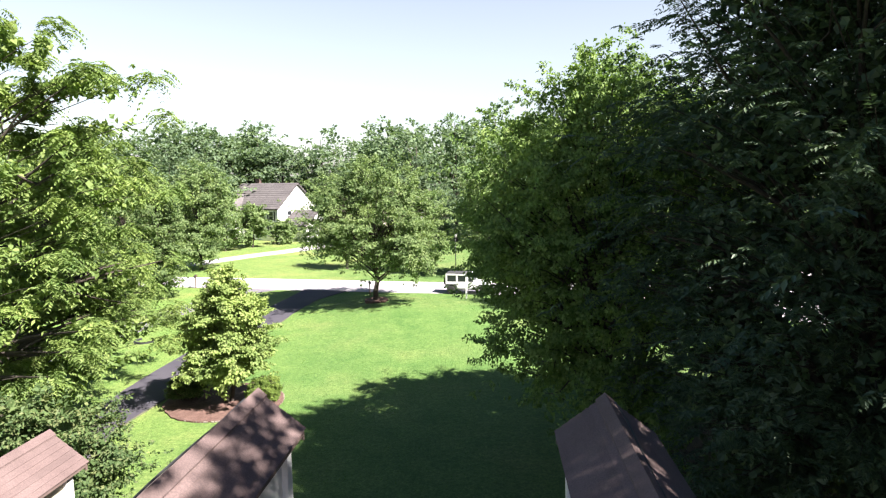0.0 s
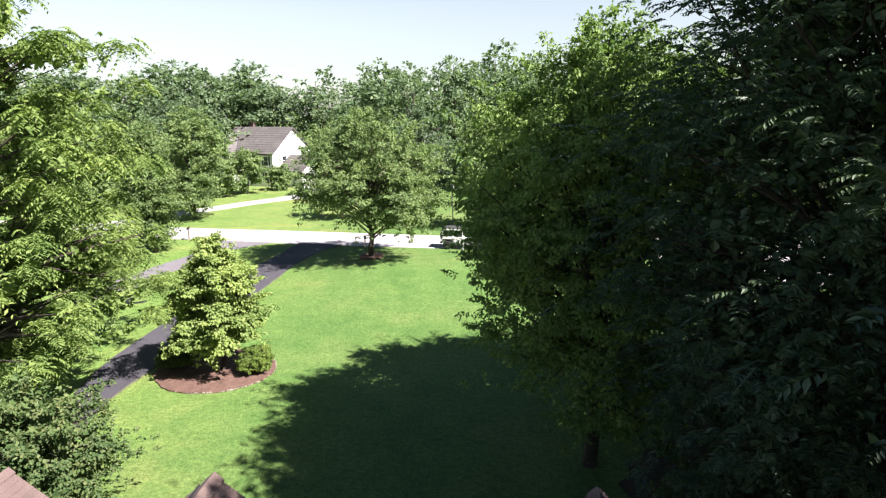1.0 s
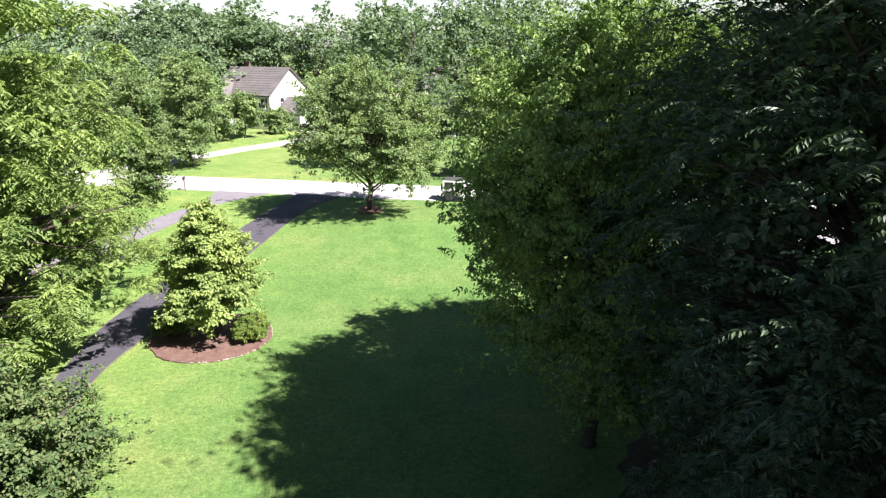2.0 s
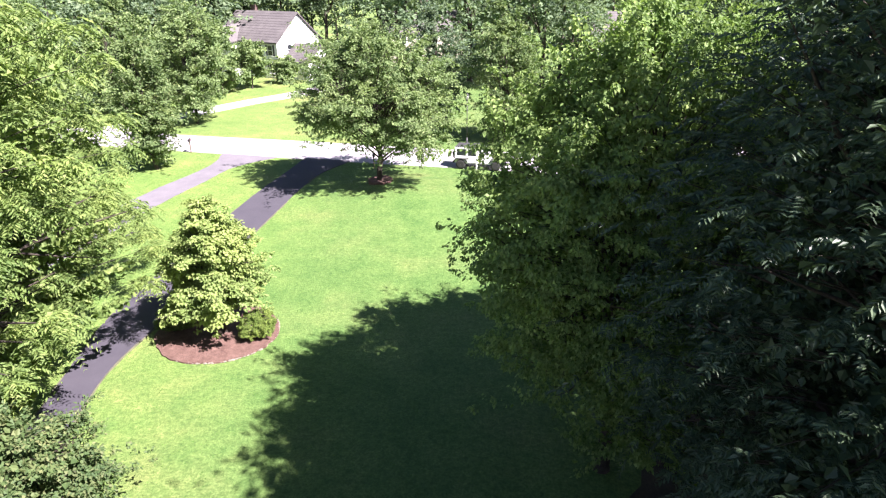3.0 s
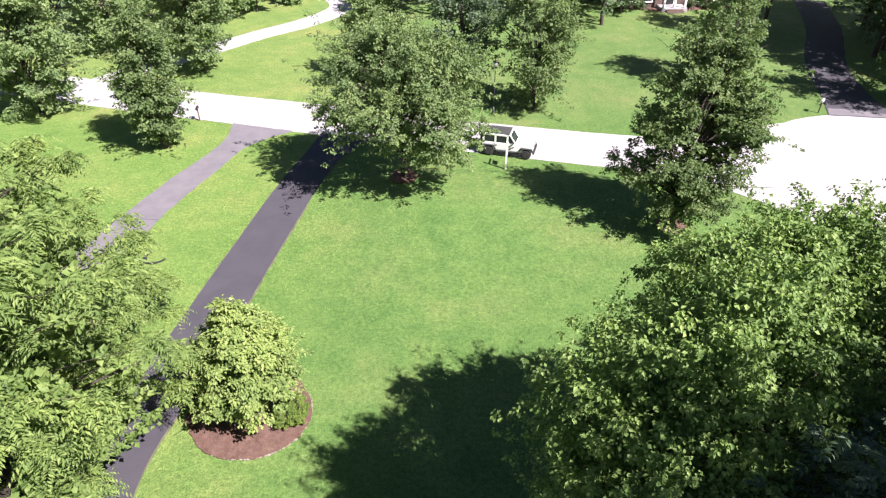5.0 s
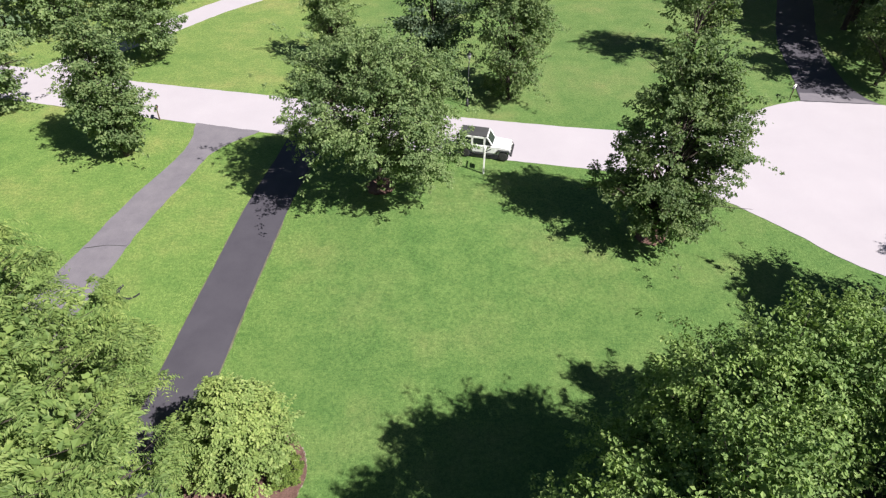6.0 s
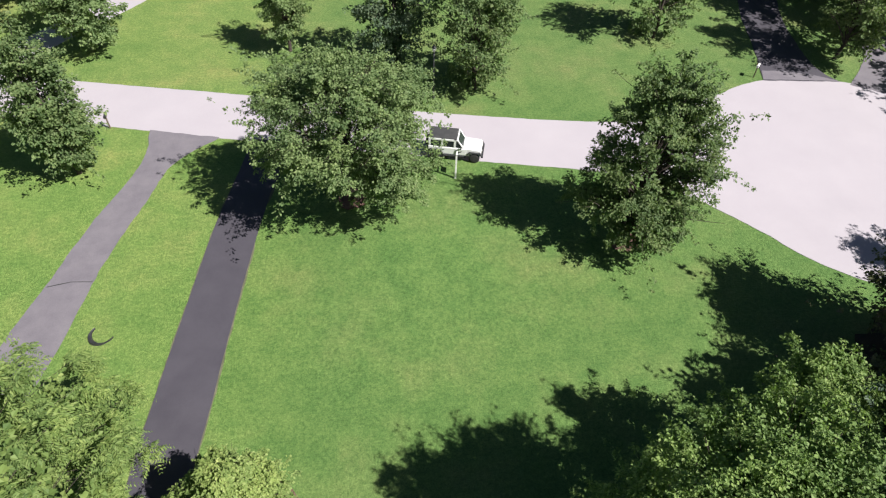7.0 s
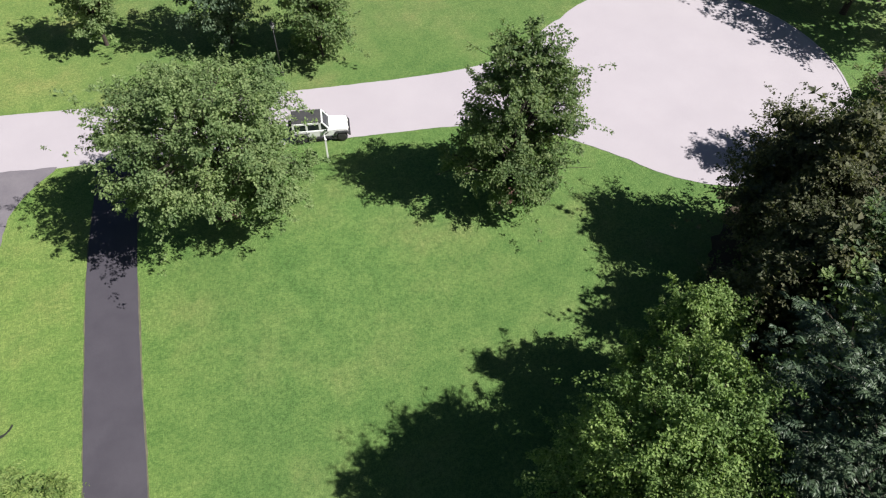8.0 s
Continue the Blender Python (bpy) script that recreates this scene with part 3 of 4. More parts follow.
# ---- large trees near the house ----
tree(10.3, 14.5, [(0.6, 0, 9.6, 6.0, 6.2, 6.2), (-3.0, -0.5, 11.2, 3.2, 3.6, 3.2), (-2.2, 2.0, 7.5, 3.6, 3.5, 3.6), (2.0, 3.5, 11.8, 4.2, 4.0, 3.2), (1.0, -1, 13.4, 4, 4, 2.6), (-1.5, 0, 4.5, 3.8, 4.2, 2.6), (-3.4, -2.8, 9.0, 2.6, 3.0, 3.6), (-3.2, -1.0, 12.8, 2.4, 2.8, 2.4), (-2.3, 0.4, 12.2, 2.6, 2.4, 2.0), (-3.2, -0.6, 14.5, 2.0, 2.0, 1.8), (-1.4, -2.8, 15.4, 3.3, 3.2, 2.6)],
     "walnut", 8600, 11, 16.0, 0.36, 3.0, "tall dark walnut tree with long feathered leaves, mostly in shade", "tree", "walnut_tree", twigs=34, pairs=8, length=0.52, leaflet=0.118, droop=0.45, gap=0.7, clump=0.95, core=0.3, inner=3.0, deep_size=1.9, stretch=0.75)
tree(16.0, 20.5, [(0, 0, 11, 5.5, 5.5, 5.5), (-2.8, 0.8, 13, 3.0, 3.0, 2.6), (0, 0, 6, 4.5, 4.5, 4), (-3.8, 0.6, 13.4, 2.6, 2.5, 2.5)],
     "walnut", 3400, 12, 16.5, 0.3, 3.0, "walnut tree with pale feathered leaves at its top", "tree", "walnut_tree", twigs=24, pairs=7, length=0.52, leaflet=0.135, droop=0.45, gap=0.5, clump=0.95)
# stands out of view; its lobes are placed to shade the dormers
tree(12.5, 2.5, [(0, 0, 11, 6.3, 6.0, 6.0), (-3.0, 1.0, 14, 3.6, 3.4, 3.2), (-3.6, 2.6, 10, 3, 2.6, 3), (-4.5, -2.5, 13.5, 3.6, 4.0, 3.4), (-5.2, 0.5, 12.2, 2.0, 2.6, 2.3), (-6.3, -1.5, 16.6, 2.6, 2.6, 2.0), (-3.4, -1.8, 17.4, 3.4, 3.2, 2.4), (-4.0, -5.5, 16.5, 3.0, 3.0, 3.0), (-5.0, -3.5, 18.5, 2.6, 2.6, 2.0), (-3.6, 0.4, 16.0, 2.6, 2.4, 2.4), (-6.5, 0.1, 13.8, 2.3, 2.5, 1.6), (-5.2, 0.6, 14.6, 2.4, 2.6, 1.8)],
     "walnut", 4400, 13, 18.0, 0.33, 3.0, "out-of-view walnut tree that shades the dormers", "tree", "walnut_tree", twigs=24, pairs=6, length=0.55, leaflet=0.15, droop=0.45, gap=0.8, clump=0.95)
# two tall trees out of view, added to keep the sun off the walnut
tree(16.6, 7.2, [(0, 0, 9, 5.0, 5.0, 6.0), (0.3, 0.2, 16, 5.6, 5.6, 5.0), (0.4, 0, 18.8, 4.6, 4.6, 3.8), (-2.2, 1.5, 18, 2.6, 2.6, 3.0), (-4.0, -1.2, 20.3, 3.4, 3.4, 3.0)],
     "woods", 2400, 14, 26.5, 0.42, 5.0, "very tall unseen leafy tree added to shade the walnut", "tree", "tulip_tree", twigs=30, per=10, spread=0.42, size=0.27, clump=0.8, gap=0.7)
tree(13.9, 12.0, [(0, 0, 8, 4.4, 4.4, 5.5), (0, 0, 14, 5.0, 5.0, 5.0), (-0.2, 0.1, 20.0, 4.6, 4.6, 4.1), (-0.8, -3.8, 17.8, 3.4, 3.2, 3.4), (0.6, -3.4, 21.5, 3.2, 3.2, 2.6)],
     "woods", 3600, 15, 24.5, 0.36, 4.0, "tall unseen leafy tree added to shade the walnut", "tree", "tulip_tree", twigs=26, per=10, spread=0.45, size=0.26, clump=0.8, gap=0.9, inner=2.0, deep_size=1.8)
tree(5.2, 20.2, [(0, 0, 9.0, 3.4, 3.4, 4.6), (-1.8, -1.2, 9.8, 2.2, 2.2, 2.2), (-2.8, 1.4, 8.4, 1.6, 1.7, 1.8), (-0.3, 0.2, 12.3, 1.8, 1.8, 1.6), (-2.0, -0.8, 11.7, 1.2, 1.2, 1.3), (-2.6, -2.2, 9.2, 1.5, 1.5, 1.8), (-2.0, 1.0, 5.2, 1.9, 2.0, 2.0), (0.2, 0, 6.2, 2.8, 3.0, 2.2), (0.4, -0.8, 3.3, 1.9, 1.7, 1.8)],
     "sweetgum", 5400, 21, 14.6, 0.24, 2.0, "bright yellow-green sweetgum tree catching the sun", "tree", "sweetgum_tree", twigs=40, per=20, spread=0.25, size=0.118, gap=0.5, clump=0.55, hang=0.25, up=0.9, flat=0.6, inner=2.6, deep_size=1.3, rise=0.55, stretch=1.2)
tree(7.6, 23.8, [(0.1, -0.1, 8.6, 3.1, 3.0, 4.6), (-2.9, 0.5, 8.0, 1.9, 1.7, 1.9), (-1.2, 0.3, 11.2, 2.0, 1.9, 1.9), (1.6, 0.8, 11.4, 1.9, 1.8, 2.0), (-0.4, -0.7, 12.3, 1.5, 1.5, 1.3), (1.6, -0.2, 12.0, 1.2, 1.2, 1.4), (1.9, 1.6, 11.4, 1.5, 1.5, 1.5), (0.3, 1.6, 11.0, 1.4, 1.4, 1.5), (3.5, 2.6, 9.8, 1.3, 1.3, 1.4), (-1.2, 1.4, 6.2, 2.2, 2.0, 2.0)],
     "sweetgum", 4400, 22, 14.6, 0.24, 2.0, "bright yellow-green sweetgum tree with a broken top", "tree", "sweetgum_tree", twigs=36, per=19, spread=0.25, size=0.118, gap=0.5, clump=0.55, hang=0.25, up=0.9, flat=0.6, inner=2.6, deep_size=1.3, rise=0.55, stretch=1.2)
tree(13.0, 28.8, [(0.2, -0.3, 5.4, 2.6, 2.4, 3.4), (0.3, -0.1, 8.1, 1.5, 1.4, 1.8), (0.1, 0.1, 9.2, 0.8, 0.8, 1.0), (1.6, -0.3, 7.2, 1.5, 1.4, 1.7), (-1.0, 0.1, 5.4, 1.5, 1.5, 1.7)],
     "sweetgum", 1900, 23, 11.2, 0.18, 1.6, "smaller pointed sweetgum tree at the lawn's edge", "tree", "sweetgum_tree", twigs=28, per=17, spread=0.25, size=0.13, gap=0.5, clump=0.5, hang=0.25, up=0.9, flat=0.6, inner=2.6, deep_size=1.3, rise=0.6, stretch=0.95)
tree(-18.2, 20.6, [(0.6, 0, 8.4, 6.0, 6.2, 6.0), (7.4, 0.3, 12.2, 1.6, 1.6, 2.5), (5.2, -0.9, 12.8, 2.0, 2.0, 2.4), (6.6, 0.6, 11.0, 2.0, 2.0, 2.2), (7.1, 1.0, 9.8, 1.3, 1.5, 1.6), (4.3, 0.4, 9.3, 3.1, 3.4, 3.4), (5.1, 2.6, 7.5, 2.0, 2.2, 2.3), (3.9, 1.0, 5.7, 2.4, 2.3, 2.3), (2.9, 5.0, 5.4, 1.9, 2.3, 2.2), (4.9, 5.6, 4.4, 1.4, 1.6, 1.4), (1.0, 1.0, 13.6, 3.6, 3.8, 3.0), (2.0, 6.4, 9.0, 3.3, 3.2, 4.0), (4.7, -1.9, 5.4, 2.3, 2.2, 2.1), (1.4, 1.0, 2.8, 2.0, 2.4, 1.6)],
     "locust", 6200, 31, 16.0, 0.36, 2.6, "spreading locust tree with drooping feathery light green leaves", "tree", "locust_tree", twigs=50, pairs=8, length=0.72, leaflet=0.15, droop=0.8, gap=0.35, clump=0.75, each=25, core=0.2, inner=2.6, deep_size=1.7)
tree(-21.5, 28.5, [(0, 0, 7.5, 4.6, 4.4, 5.2), (2.6, 0.6, 9.6, 2.8, 2.6, 3.0), (0.5, 0.5, 4.0, 3.6, 3.6, 2.8), (2.3, 4.2, 6.3, 2.8, 2.9, 2.8), (3.4, 1.9, 6.6, 2.3, 2.6, 2.4), (3.7, 5.0, 3.5, 1.7, 1.7, 1.6), (6.2, 1.9, 5.2, 1.6, 1.6, 1.5)],
     "locust", 3600, 32, 13.0, 0.28, 2.4, "locust tree with hanging light green leaves", "tree", "locust_tree", twigs=30, pairs=7, length=0.68, leaflet=0.16, droop=0.8, gap=0.45, clump=0.75, each=22, inner=1.6, deep_size=1.6)
tree(-10.3, 28.4, [(0, 0, 1.5, 0.9, 0.9, 0.35), (0.1, 0, 2.1, 1.75, 1.75, 0.40), (0, 0, 2.8, 2.05, 2.0, 0.40), (0.1, 0.1, 3.5, 1.95, 1.9, 0.40), (0, 0, 4.2, 1.65, 1.65, 0.42), (0.1, 0, 4.9, 1.25, 1.25, 0.42), (0.05, 0, 5.5, 0.8, 0.8, 0.42), (0.05, 0, 6.1, 0.4, 0.4, 0.45), (0.8, -0.6, 2.5, 1.1, 1.1, 0.4), (-0.9, 0.4, 3.1, 1.0, 1.0, 0.4), (-0.7, -0.7, 2.0, 1.2, 1.1, 0.4), (0.6, 0.3, 4.5, 0.9, 0.9, 0.4)],
     "dogwood", 3000, 41, 6.6, 0.10, 0.7, "pale green dogwood in layered tiers on a mulch bed", "tree", "dogwood_tree", twigs=40, stems=3, per=19, spread=0.25, size=0.14, flat=0.2, up=1.9, gap=0.45, clump=0.40, rise=0.02, stretch=0.8, inner=1.5, rough=0.5)
tree(-5.6, 49.8, [(0.2, -0.2, 6.8, 4.4, 4.2, 2.9), (0.6, -0.9, 9.2, 3.0, 2.8, 1.9), (-3.6, -0.2, 6.3, 2.5, 2.6, 1.9), (2.9, -1.8, 4.9, 2.4, 2.7, 1.9), (0.3, -2.4, 6.3, 2.8, 1.8, 1.2), (-1.6, 1.6, 6.6, 2.5, 2.3, 2.1), (2.4, 2.0, 6.8, 2.6, 2.5, 2.3), (3.1, -2.0, 4.0, 1.4, 1.5, 1.1), (-3.0, 0.3, 8.5, 1.9, 2.0, 1.5)],
     "maple", 5600, 51, 12.4, 0.23, 1.5, "round spreading shade tree on the lawn", "tree", "shade_tree", twigs=80, per=15, spread=0.30, size=0.165, core=0.16, gap=0.22, clump=0.70, up=0.85, inner=0.35, deep_size=1.4, limb=0.8, leader=0.5, rise=0.35, stretch=1.2, rough=0.5)
tree(12.3, 44.9, [(0, 0, 4.0, 2.9, 2.9, 2.4), (0.3, 0, 6.8, 3.4, 3.3, 2.6), (0.3, 0, 9.6, 2.4, 2.4, 2.3), (0, 0, 12.0, 1.5, 1.5, 1.6), (1.3, 0.2, 7.2, 2.6, 2.2, 2.0), (-1.8, 0.3, 4.4, 2.4, 2.1, 1.5), (0.3, -1.5, 3.0, 2.1, 1.7, 1.3), (3.0, 0.8, 7.2, 1.6, 1.5, 1.1), (-1.1, 0.2, 6.0, 2.1, 1.9, 1.7), (1.1, -0.5, 4.2, 2.2, 1.9, 1.5)],
     "oak", 3400, 52, 13.6, 0.2, 1.2, "upright olive-green tree in a small mulch ring", "tree", "oak_tree", twigs=60, per=15, spread=0.30, size=0.16, gap=0.9, clump=0.6, up=0.7, inner=1.6, deep_size=1.8)

# ---- trees round the road and the far gardens ----
def young(x, y, h, r, low, seed, style="maple", sprays=1100, size=0.2, label="leafy young shade tree on a lawn", radius=0.16, **more):
    return tree(x, y, oval(h, r, low, seed=seed), style, sprays, seed, h, radius, max(1.0, low), label, twigs=26, per=10, spread=0.36, size=size * 1.2, up=0.6, **more)


young(-25.2, 54.6, 10.3, 2.6, 1.2, 61, "oak", 1800, 0.17, "small upright tree at the driveway corner", gap=0.6)
young(-39.0, 60.8, 13.5, 4.8, 1.6, 62, "maple", 2400, 0.2, "broad tree beside the road", gap=0.6)
young(-28.7, 72.6, 13.0, 4.0, 1.8, 63, "maple", 1800, 0.2, gap=0.6)
young(4.8, 64.0, 12.8, 3.4, 0.8, 64, "oak", 1400, 0.18, "dense dark tree across the road")
young(-1.8, 68.0, 12.0, 3.3, 1.2, 65, "bluewoods", 1300, 0.18, "feathery blue-green tree across the road")
young(-11.3, 71.2, 9.0, 2.2, 1.0, 66, "maple", 800, 0.18)
young(23.4, 71.8, 12.5, 3.6, 1.0, 67, "oak", 1200, 0.19)
young(39.6, 66.9, 12.5, 4.3, 1.6, 68, "oak", 1300, 0.2, "tree overhanging the dark driveway")
young(26.2, 34.2, 12.4, 4.5, 0.8, 69, "darkoak", 2300, 0.14, "dark spreading tree at the edge of the turning circle", gap=0.6, inner=4.0, deep_size=2.4)
# the next two are added to close a gap in the shadow on the lawn
young(20.8, 28.9, 11.0, 3.0, 0.8, 71, "darkoak", 1500, 0.16, "dark tree added beside the sweetgums to shade the lawn", gap=0.6, inner=3.0, deep_size=2.2)
young(23.0, 30.6, 10.6, 2.4, 0.8, 72, "darkoak", 1100, 0.16, "dark tree added beside the sweetgums to shade the lawn", gap=0.6, inner=3.0, deep_size=2.2)
young(37.0, 37.6, 11.5, 3.4, 0.8, 70, "oak", 1700, 0.16, "olive tree at the edge of the turning circle")

def woodland(i, sprays, size, clump, gap=0.55, per=10, up=1.0, inner=1.5, each=9):
    return tree(0, -400 - 30 * i, dome(20.0, 6.0 + 0.4 * (i % 4), 1.5 + i % 3, 80 + i), ("woods", "bluewoods", "maple", "woods")[i % 4] if i < 4 else "hazed_woods", sprays, 80 + i, 20.0, 0.36, 5.0,
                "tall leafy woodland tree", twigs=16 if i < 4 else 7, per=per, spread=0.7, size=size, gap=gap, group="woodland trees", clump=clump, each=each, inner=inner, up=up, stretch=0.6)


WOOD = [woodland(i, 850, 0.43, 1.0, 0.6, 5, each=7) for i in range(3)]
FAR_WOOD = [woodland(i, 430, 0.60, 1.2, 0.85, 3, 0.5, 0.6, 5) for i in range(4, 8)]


def grove(spots, seed, kinds):
    rng = random.Random(seed)
    for x, y, h in spots:
        src = kinds[rng.randrange(len(kinds))]
        s = h / 20.0
        wide = s * rng.uniform(0.9, 1.15)
        c = copy_thing(src, Matrix.Translation((x, y, 0)) @ Matrix.Rotation(rng.uniform(0, 6.28), 4, "Z"))
        c.scale = (wide, wide, s)


# the wood on the sunny side; unseen trees by the camera are added for shade
grove([(22.5, 12.5, 22), (22.5, 6.0, 24), (19, 24, 13), (23.2, 17.6, 24), (24, 27.5, 12.8), (31, 24, 17), (30.5, 30, 12.5), (40, 30.5, 13), (20, 2, 22), (29, 13, 18), (40, 24, 17), (50, 29, 13), (61, 43, 13), (52.0, 53.6, 14), (57, 30, 17),
       (53.5, 48.5, 15), (52.0, 57.0, 12.5), (57, 54, 16), (44.5, 74, 16), (43.5, 80.5, 17), (48, 87, 18), (13.5, -7, 21), (25, -8, 18), (51, 70, 15), (46, 83, 17), (55, 80, 18), (34, 88, 16), (52, 95, 19), (60, 66, 18)], 5, WOOD)
# far woods behind the houses and along the road
rng = random.Random(9)
far = []
for i in range(38):
    a = -44 + (60 * (i + rng.uniform(-0.4, 0.4)) / 32 if i < 33 else 60 + 9 * (i - 32))
    d = rng.uniform(126, 170)
    far.append((d * math.sin(radians(a)), d * math.cos(radians(a)), rng.uniform(18, 25) if a < -13 else rng.uniform(15, 18) if a < -7 else rng.uniform(17, 24.5)))
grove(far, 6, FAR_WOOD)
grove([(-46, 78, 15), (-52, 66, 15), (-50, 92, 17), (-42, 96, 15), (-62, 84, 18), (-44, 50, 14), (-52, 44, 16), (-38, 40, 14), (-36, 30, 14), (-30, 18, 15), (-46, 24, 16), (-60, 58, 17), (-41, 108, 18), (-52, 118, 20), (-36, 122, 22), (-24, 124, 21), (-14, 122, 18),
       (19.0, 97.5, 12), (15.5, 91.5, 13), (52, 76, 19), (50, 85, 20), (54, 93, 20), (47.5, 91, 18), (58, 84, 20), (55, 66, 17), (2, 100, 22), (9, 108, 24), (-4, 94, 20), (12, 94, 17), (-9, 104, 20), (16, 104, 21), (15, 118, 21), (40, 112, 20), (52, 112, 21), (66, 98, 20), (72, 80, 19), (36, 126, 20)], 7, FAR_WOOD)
for src in WOOD + FAR_WOOD:
    for o in (*src.children_recursive, src):
        bpy.data.objects.remove(o)
for i, (x, y, h) in enumerate([(-40.5, 78.5, 12), (-38.2, 83, 11), (-35.4, 87.5, 11.5), (-32.4, 91.5, 9.5), (-29.6, 95.6, 6.6), (-25.8, 100.5, 4.0), (-13, 96, 8), (-45, 87, 14), (-20.5, 106.5, 5.5)]):
    young(x, y, h, h * 0.36, 1.0, 90 + i, "maple", 480, 0.28, "small garden tree along the pale driveway", 0.1)

# ---- the house under the camera ----
def dormer(house, x, y, ridge, eave, half, back, rz, siding):
    """A gabled dormer that points forwards: shingled roof with courses, gable and side walls, white corner boards."""
    d = empty("dormer", x, y, 0, rz)
    d.parent = house
    over, drop = 0.11, ridge - eave
    boxed("side_wall", half - 0.11, half - 0.03, -back, -0.18, eave - 2.4, eave - 0.02, siding, d)
    boxed("side_wall", -half + 0.03, -half + 0.11, -back, -0.18, eave - 2.4, eave - 0.02, siding, d)
    prismed("gable_wall", [(-half + 0.11, eave - 2.4), (half - 0.11, eave - 2.4), (half - 0.11, eave), (0, ridge - 0.10), (-half + 0.11, eave)], "y", -0.26, -0.18, siding, d)
    for s in (-1, 1):
        boxed("corner_board", s * half - 0.07 - 0.035 * s, s * half + 0.07 - 0.035 * s, -0.30, -0.15, eave - 2.4, eave - 0.03, M_TRIM, d, "", 0.008)
        slope = Vector((s * (half + over), 0, -(drop * (half + over) / half)))
        n = Vector((-slope.z * s, 0, abs(slope.x))).normalized()
        n = Vector((s * abs(n.x), 0, abs(n.z)))
        top = Vector((0, 0, ridge - 0.015))
        prismed("roof_deck", [(top.x, top.z - 0.06), (slope.x, top.z + slope.z - 0.06), (slope.x, top.z + slope.z), (top.x, top.z)], "y", -back, 0.10, M_BROWN_TRIM, d)
        rows = 7
        for i in range(rows):
            a, b = i / rows, (i + 1) / rows + 0.015
            p, q = top + slope * a, top + slope * min(b, 1.02)
            lift0, lift1 = n * 0.006, n * 0.014
            prismed("shingle_course", [((p + lift0).x, (p + lift0).z), ((q + lift1).x, (q + lift1).z), ((q + n * 0.004).x, (q + n * 0.004).z), ((p + n * 0.001).x, (p + n * 0.001).z)], "y", -back, 0.13, M_SHINGLE, d)
        prismed("rake_board", [(top.x, top.z - 0.12), (slope.x, top.z + slope.z - 0.12), (slope.x, top.z + slope.z - 0.062), (top.x, top.z - 0.062)], "y", 0.06, 0.10, M_BROWN_TRIM, d)
    n_caps = int((back + 0.1) / 0.7)
    for i in range(n_caps):
        y1 = 0.14 - i * 0.7
        prismed("ridge_cap", [(-0.10, ridge - 0.09 * drop / half), (0, ridge + 0.02), (0.10, ridge - 0.09 * drop / half), (0.10, ridge + 0.014 - 0.09 * drop / half), (0, ridge + 0.030), (-0.10, ridge + 0.014 - 0.09 * drop / half)], "y", y1 - 0.703, y1, M_SHINGLE, d)
    return d


house = empty("house", 0, 0, 0)
tagged(house, "own house with brown shingled roof and gabled dormers", "house")
prismed("roof", [(-14, 7.9), (-3.5, 9.3), (6.6, 5.7), (6.6, 5.5), (-3.5, 9.1), (-14, 7.7)], "x", -4.3, 4.6, M_SHINGLE, house, "brown shingle main roof")
boxed("wall", -4.0, 4.3, -13.5, 6.1, -0.1, 5.45, M_WHITE, house)
dormer(house, -2.17, 6.74, 8.08, 7.74, 0.42, 6.4, -4.5, M_WHITE)
dormer(house, 1.72, 6.44, 8.06, 7.74, 0.42, 6.4, -4.5, M_WHITE)
boxed("garage_wall", -9.5, -4.4, -4, 8.6, -0.1, 4.3, M_CREAM, house)
prismed("garage_roof", [(-4.5, 6.3), (2.0, 7.2), (9.0, 4.35), (9.0, 4.15), (2.0, 7.0), (-4.5, 6.1)], "x", -9.8, -4.35, M_SHINGLE, house, "brown shingle garage roof")
dormer(house, -6.40, 9.44, 6.52, 6.12, 0.50, 6.0, -4.5, M_CREAM)


def cable(name, pts, r, material, parent, label):
    bm = bmesh.new()
    line = smooth_line(pts, 5)
    rings = []
    for i, p in enumerate(line):
        d = (line[min(i + 1, len(line) - 1)] - line[max(i - 1, 0)]).normalized()
        u = d.orthogonal().normalized()
        w = d.cross(u)
        rings.append([bm.verts.new(p + (u * math.cos(a) + w * math.sin(a)) * r) for a in (0, 1.05, 2.09, 3.14, 4.19, 5.24)])
    for a, b in zip(rings, rings[1:]):
        for i in range(6):
            bm.faces.new((a[i], a[(i + 1) % 6], b[(i + 1) % 6], b[i]))
    return part(name, bm, material, parent, label)


for d, side in zip([c for c in house.children if c.name.startswith("dormer")], (-0.13, 0.10)):
    lie = [(side + 0.015 * math.sin(i * 1.7), 0.05 - 0.62 * i, (8.08 if side < 0 else 8.06) - abs(side) * 0.34 / 0.42 + 0.032) for i in range(10)]
    cable("roof_cable", lie, 0.011, M_BLACK, d, "thin dark cable along the ridge")


# ---- shrubs ----
def shrub(x, y, h, r, seed, style="shrub", sprays=700, size=0.09, label="leafy green shrub", name="shrub", spread=0.22, clump=0.35, gap=0.6, per=13, deep_size=1.4, rise=0.8, stretch=1.3):
    return tree(x, y, [(0, 0, h * 0.45, r * 0.9, r * 0.9, h * 0.42), (r * 0.4, 0.1, h * 0.6, r * 0.55, r * 0.6, h * 0.3), (-r * 0.35, -0.2, h * 0.62, r * 0.6, r * 0.55, h * 0.33)],
                style, sprays, seed, h * 0.8, 0.05, 0.25, label, "shrub", name, twigs=22, stems=3, per=per, spread=spread, size=size, clump=clump, gap=gap, deep_size=deep_size, rise=rise, stretch=stretch)


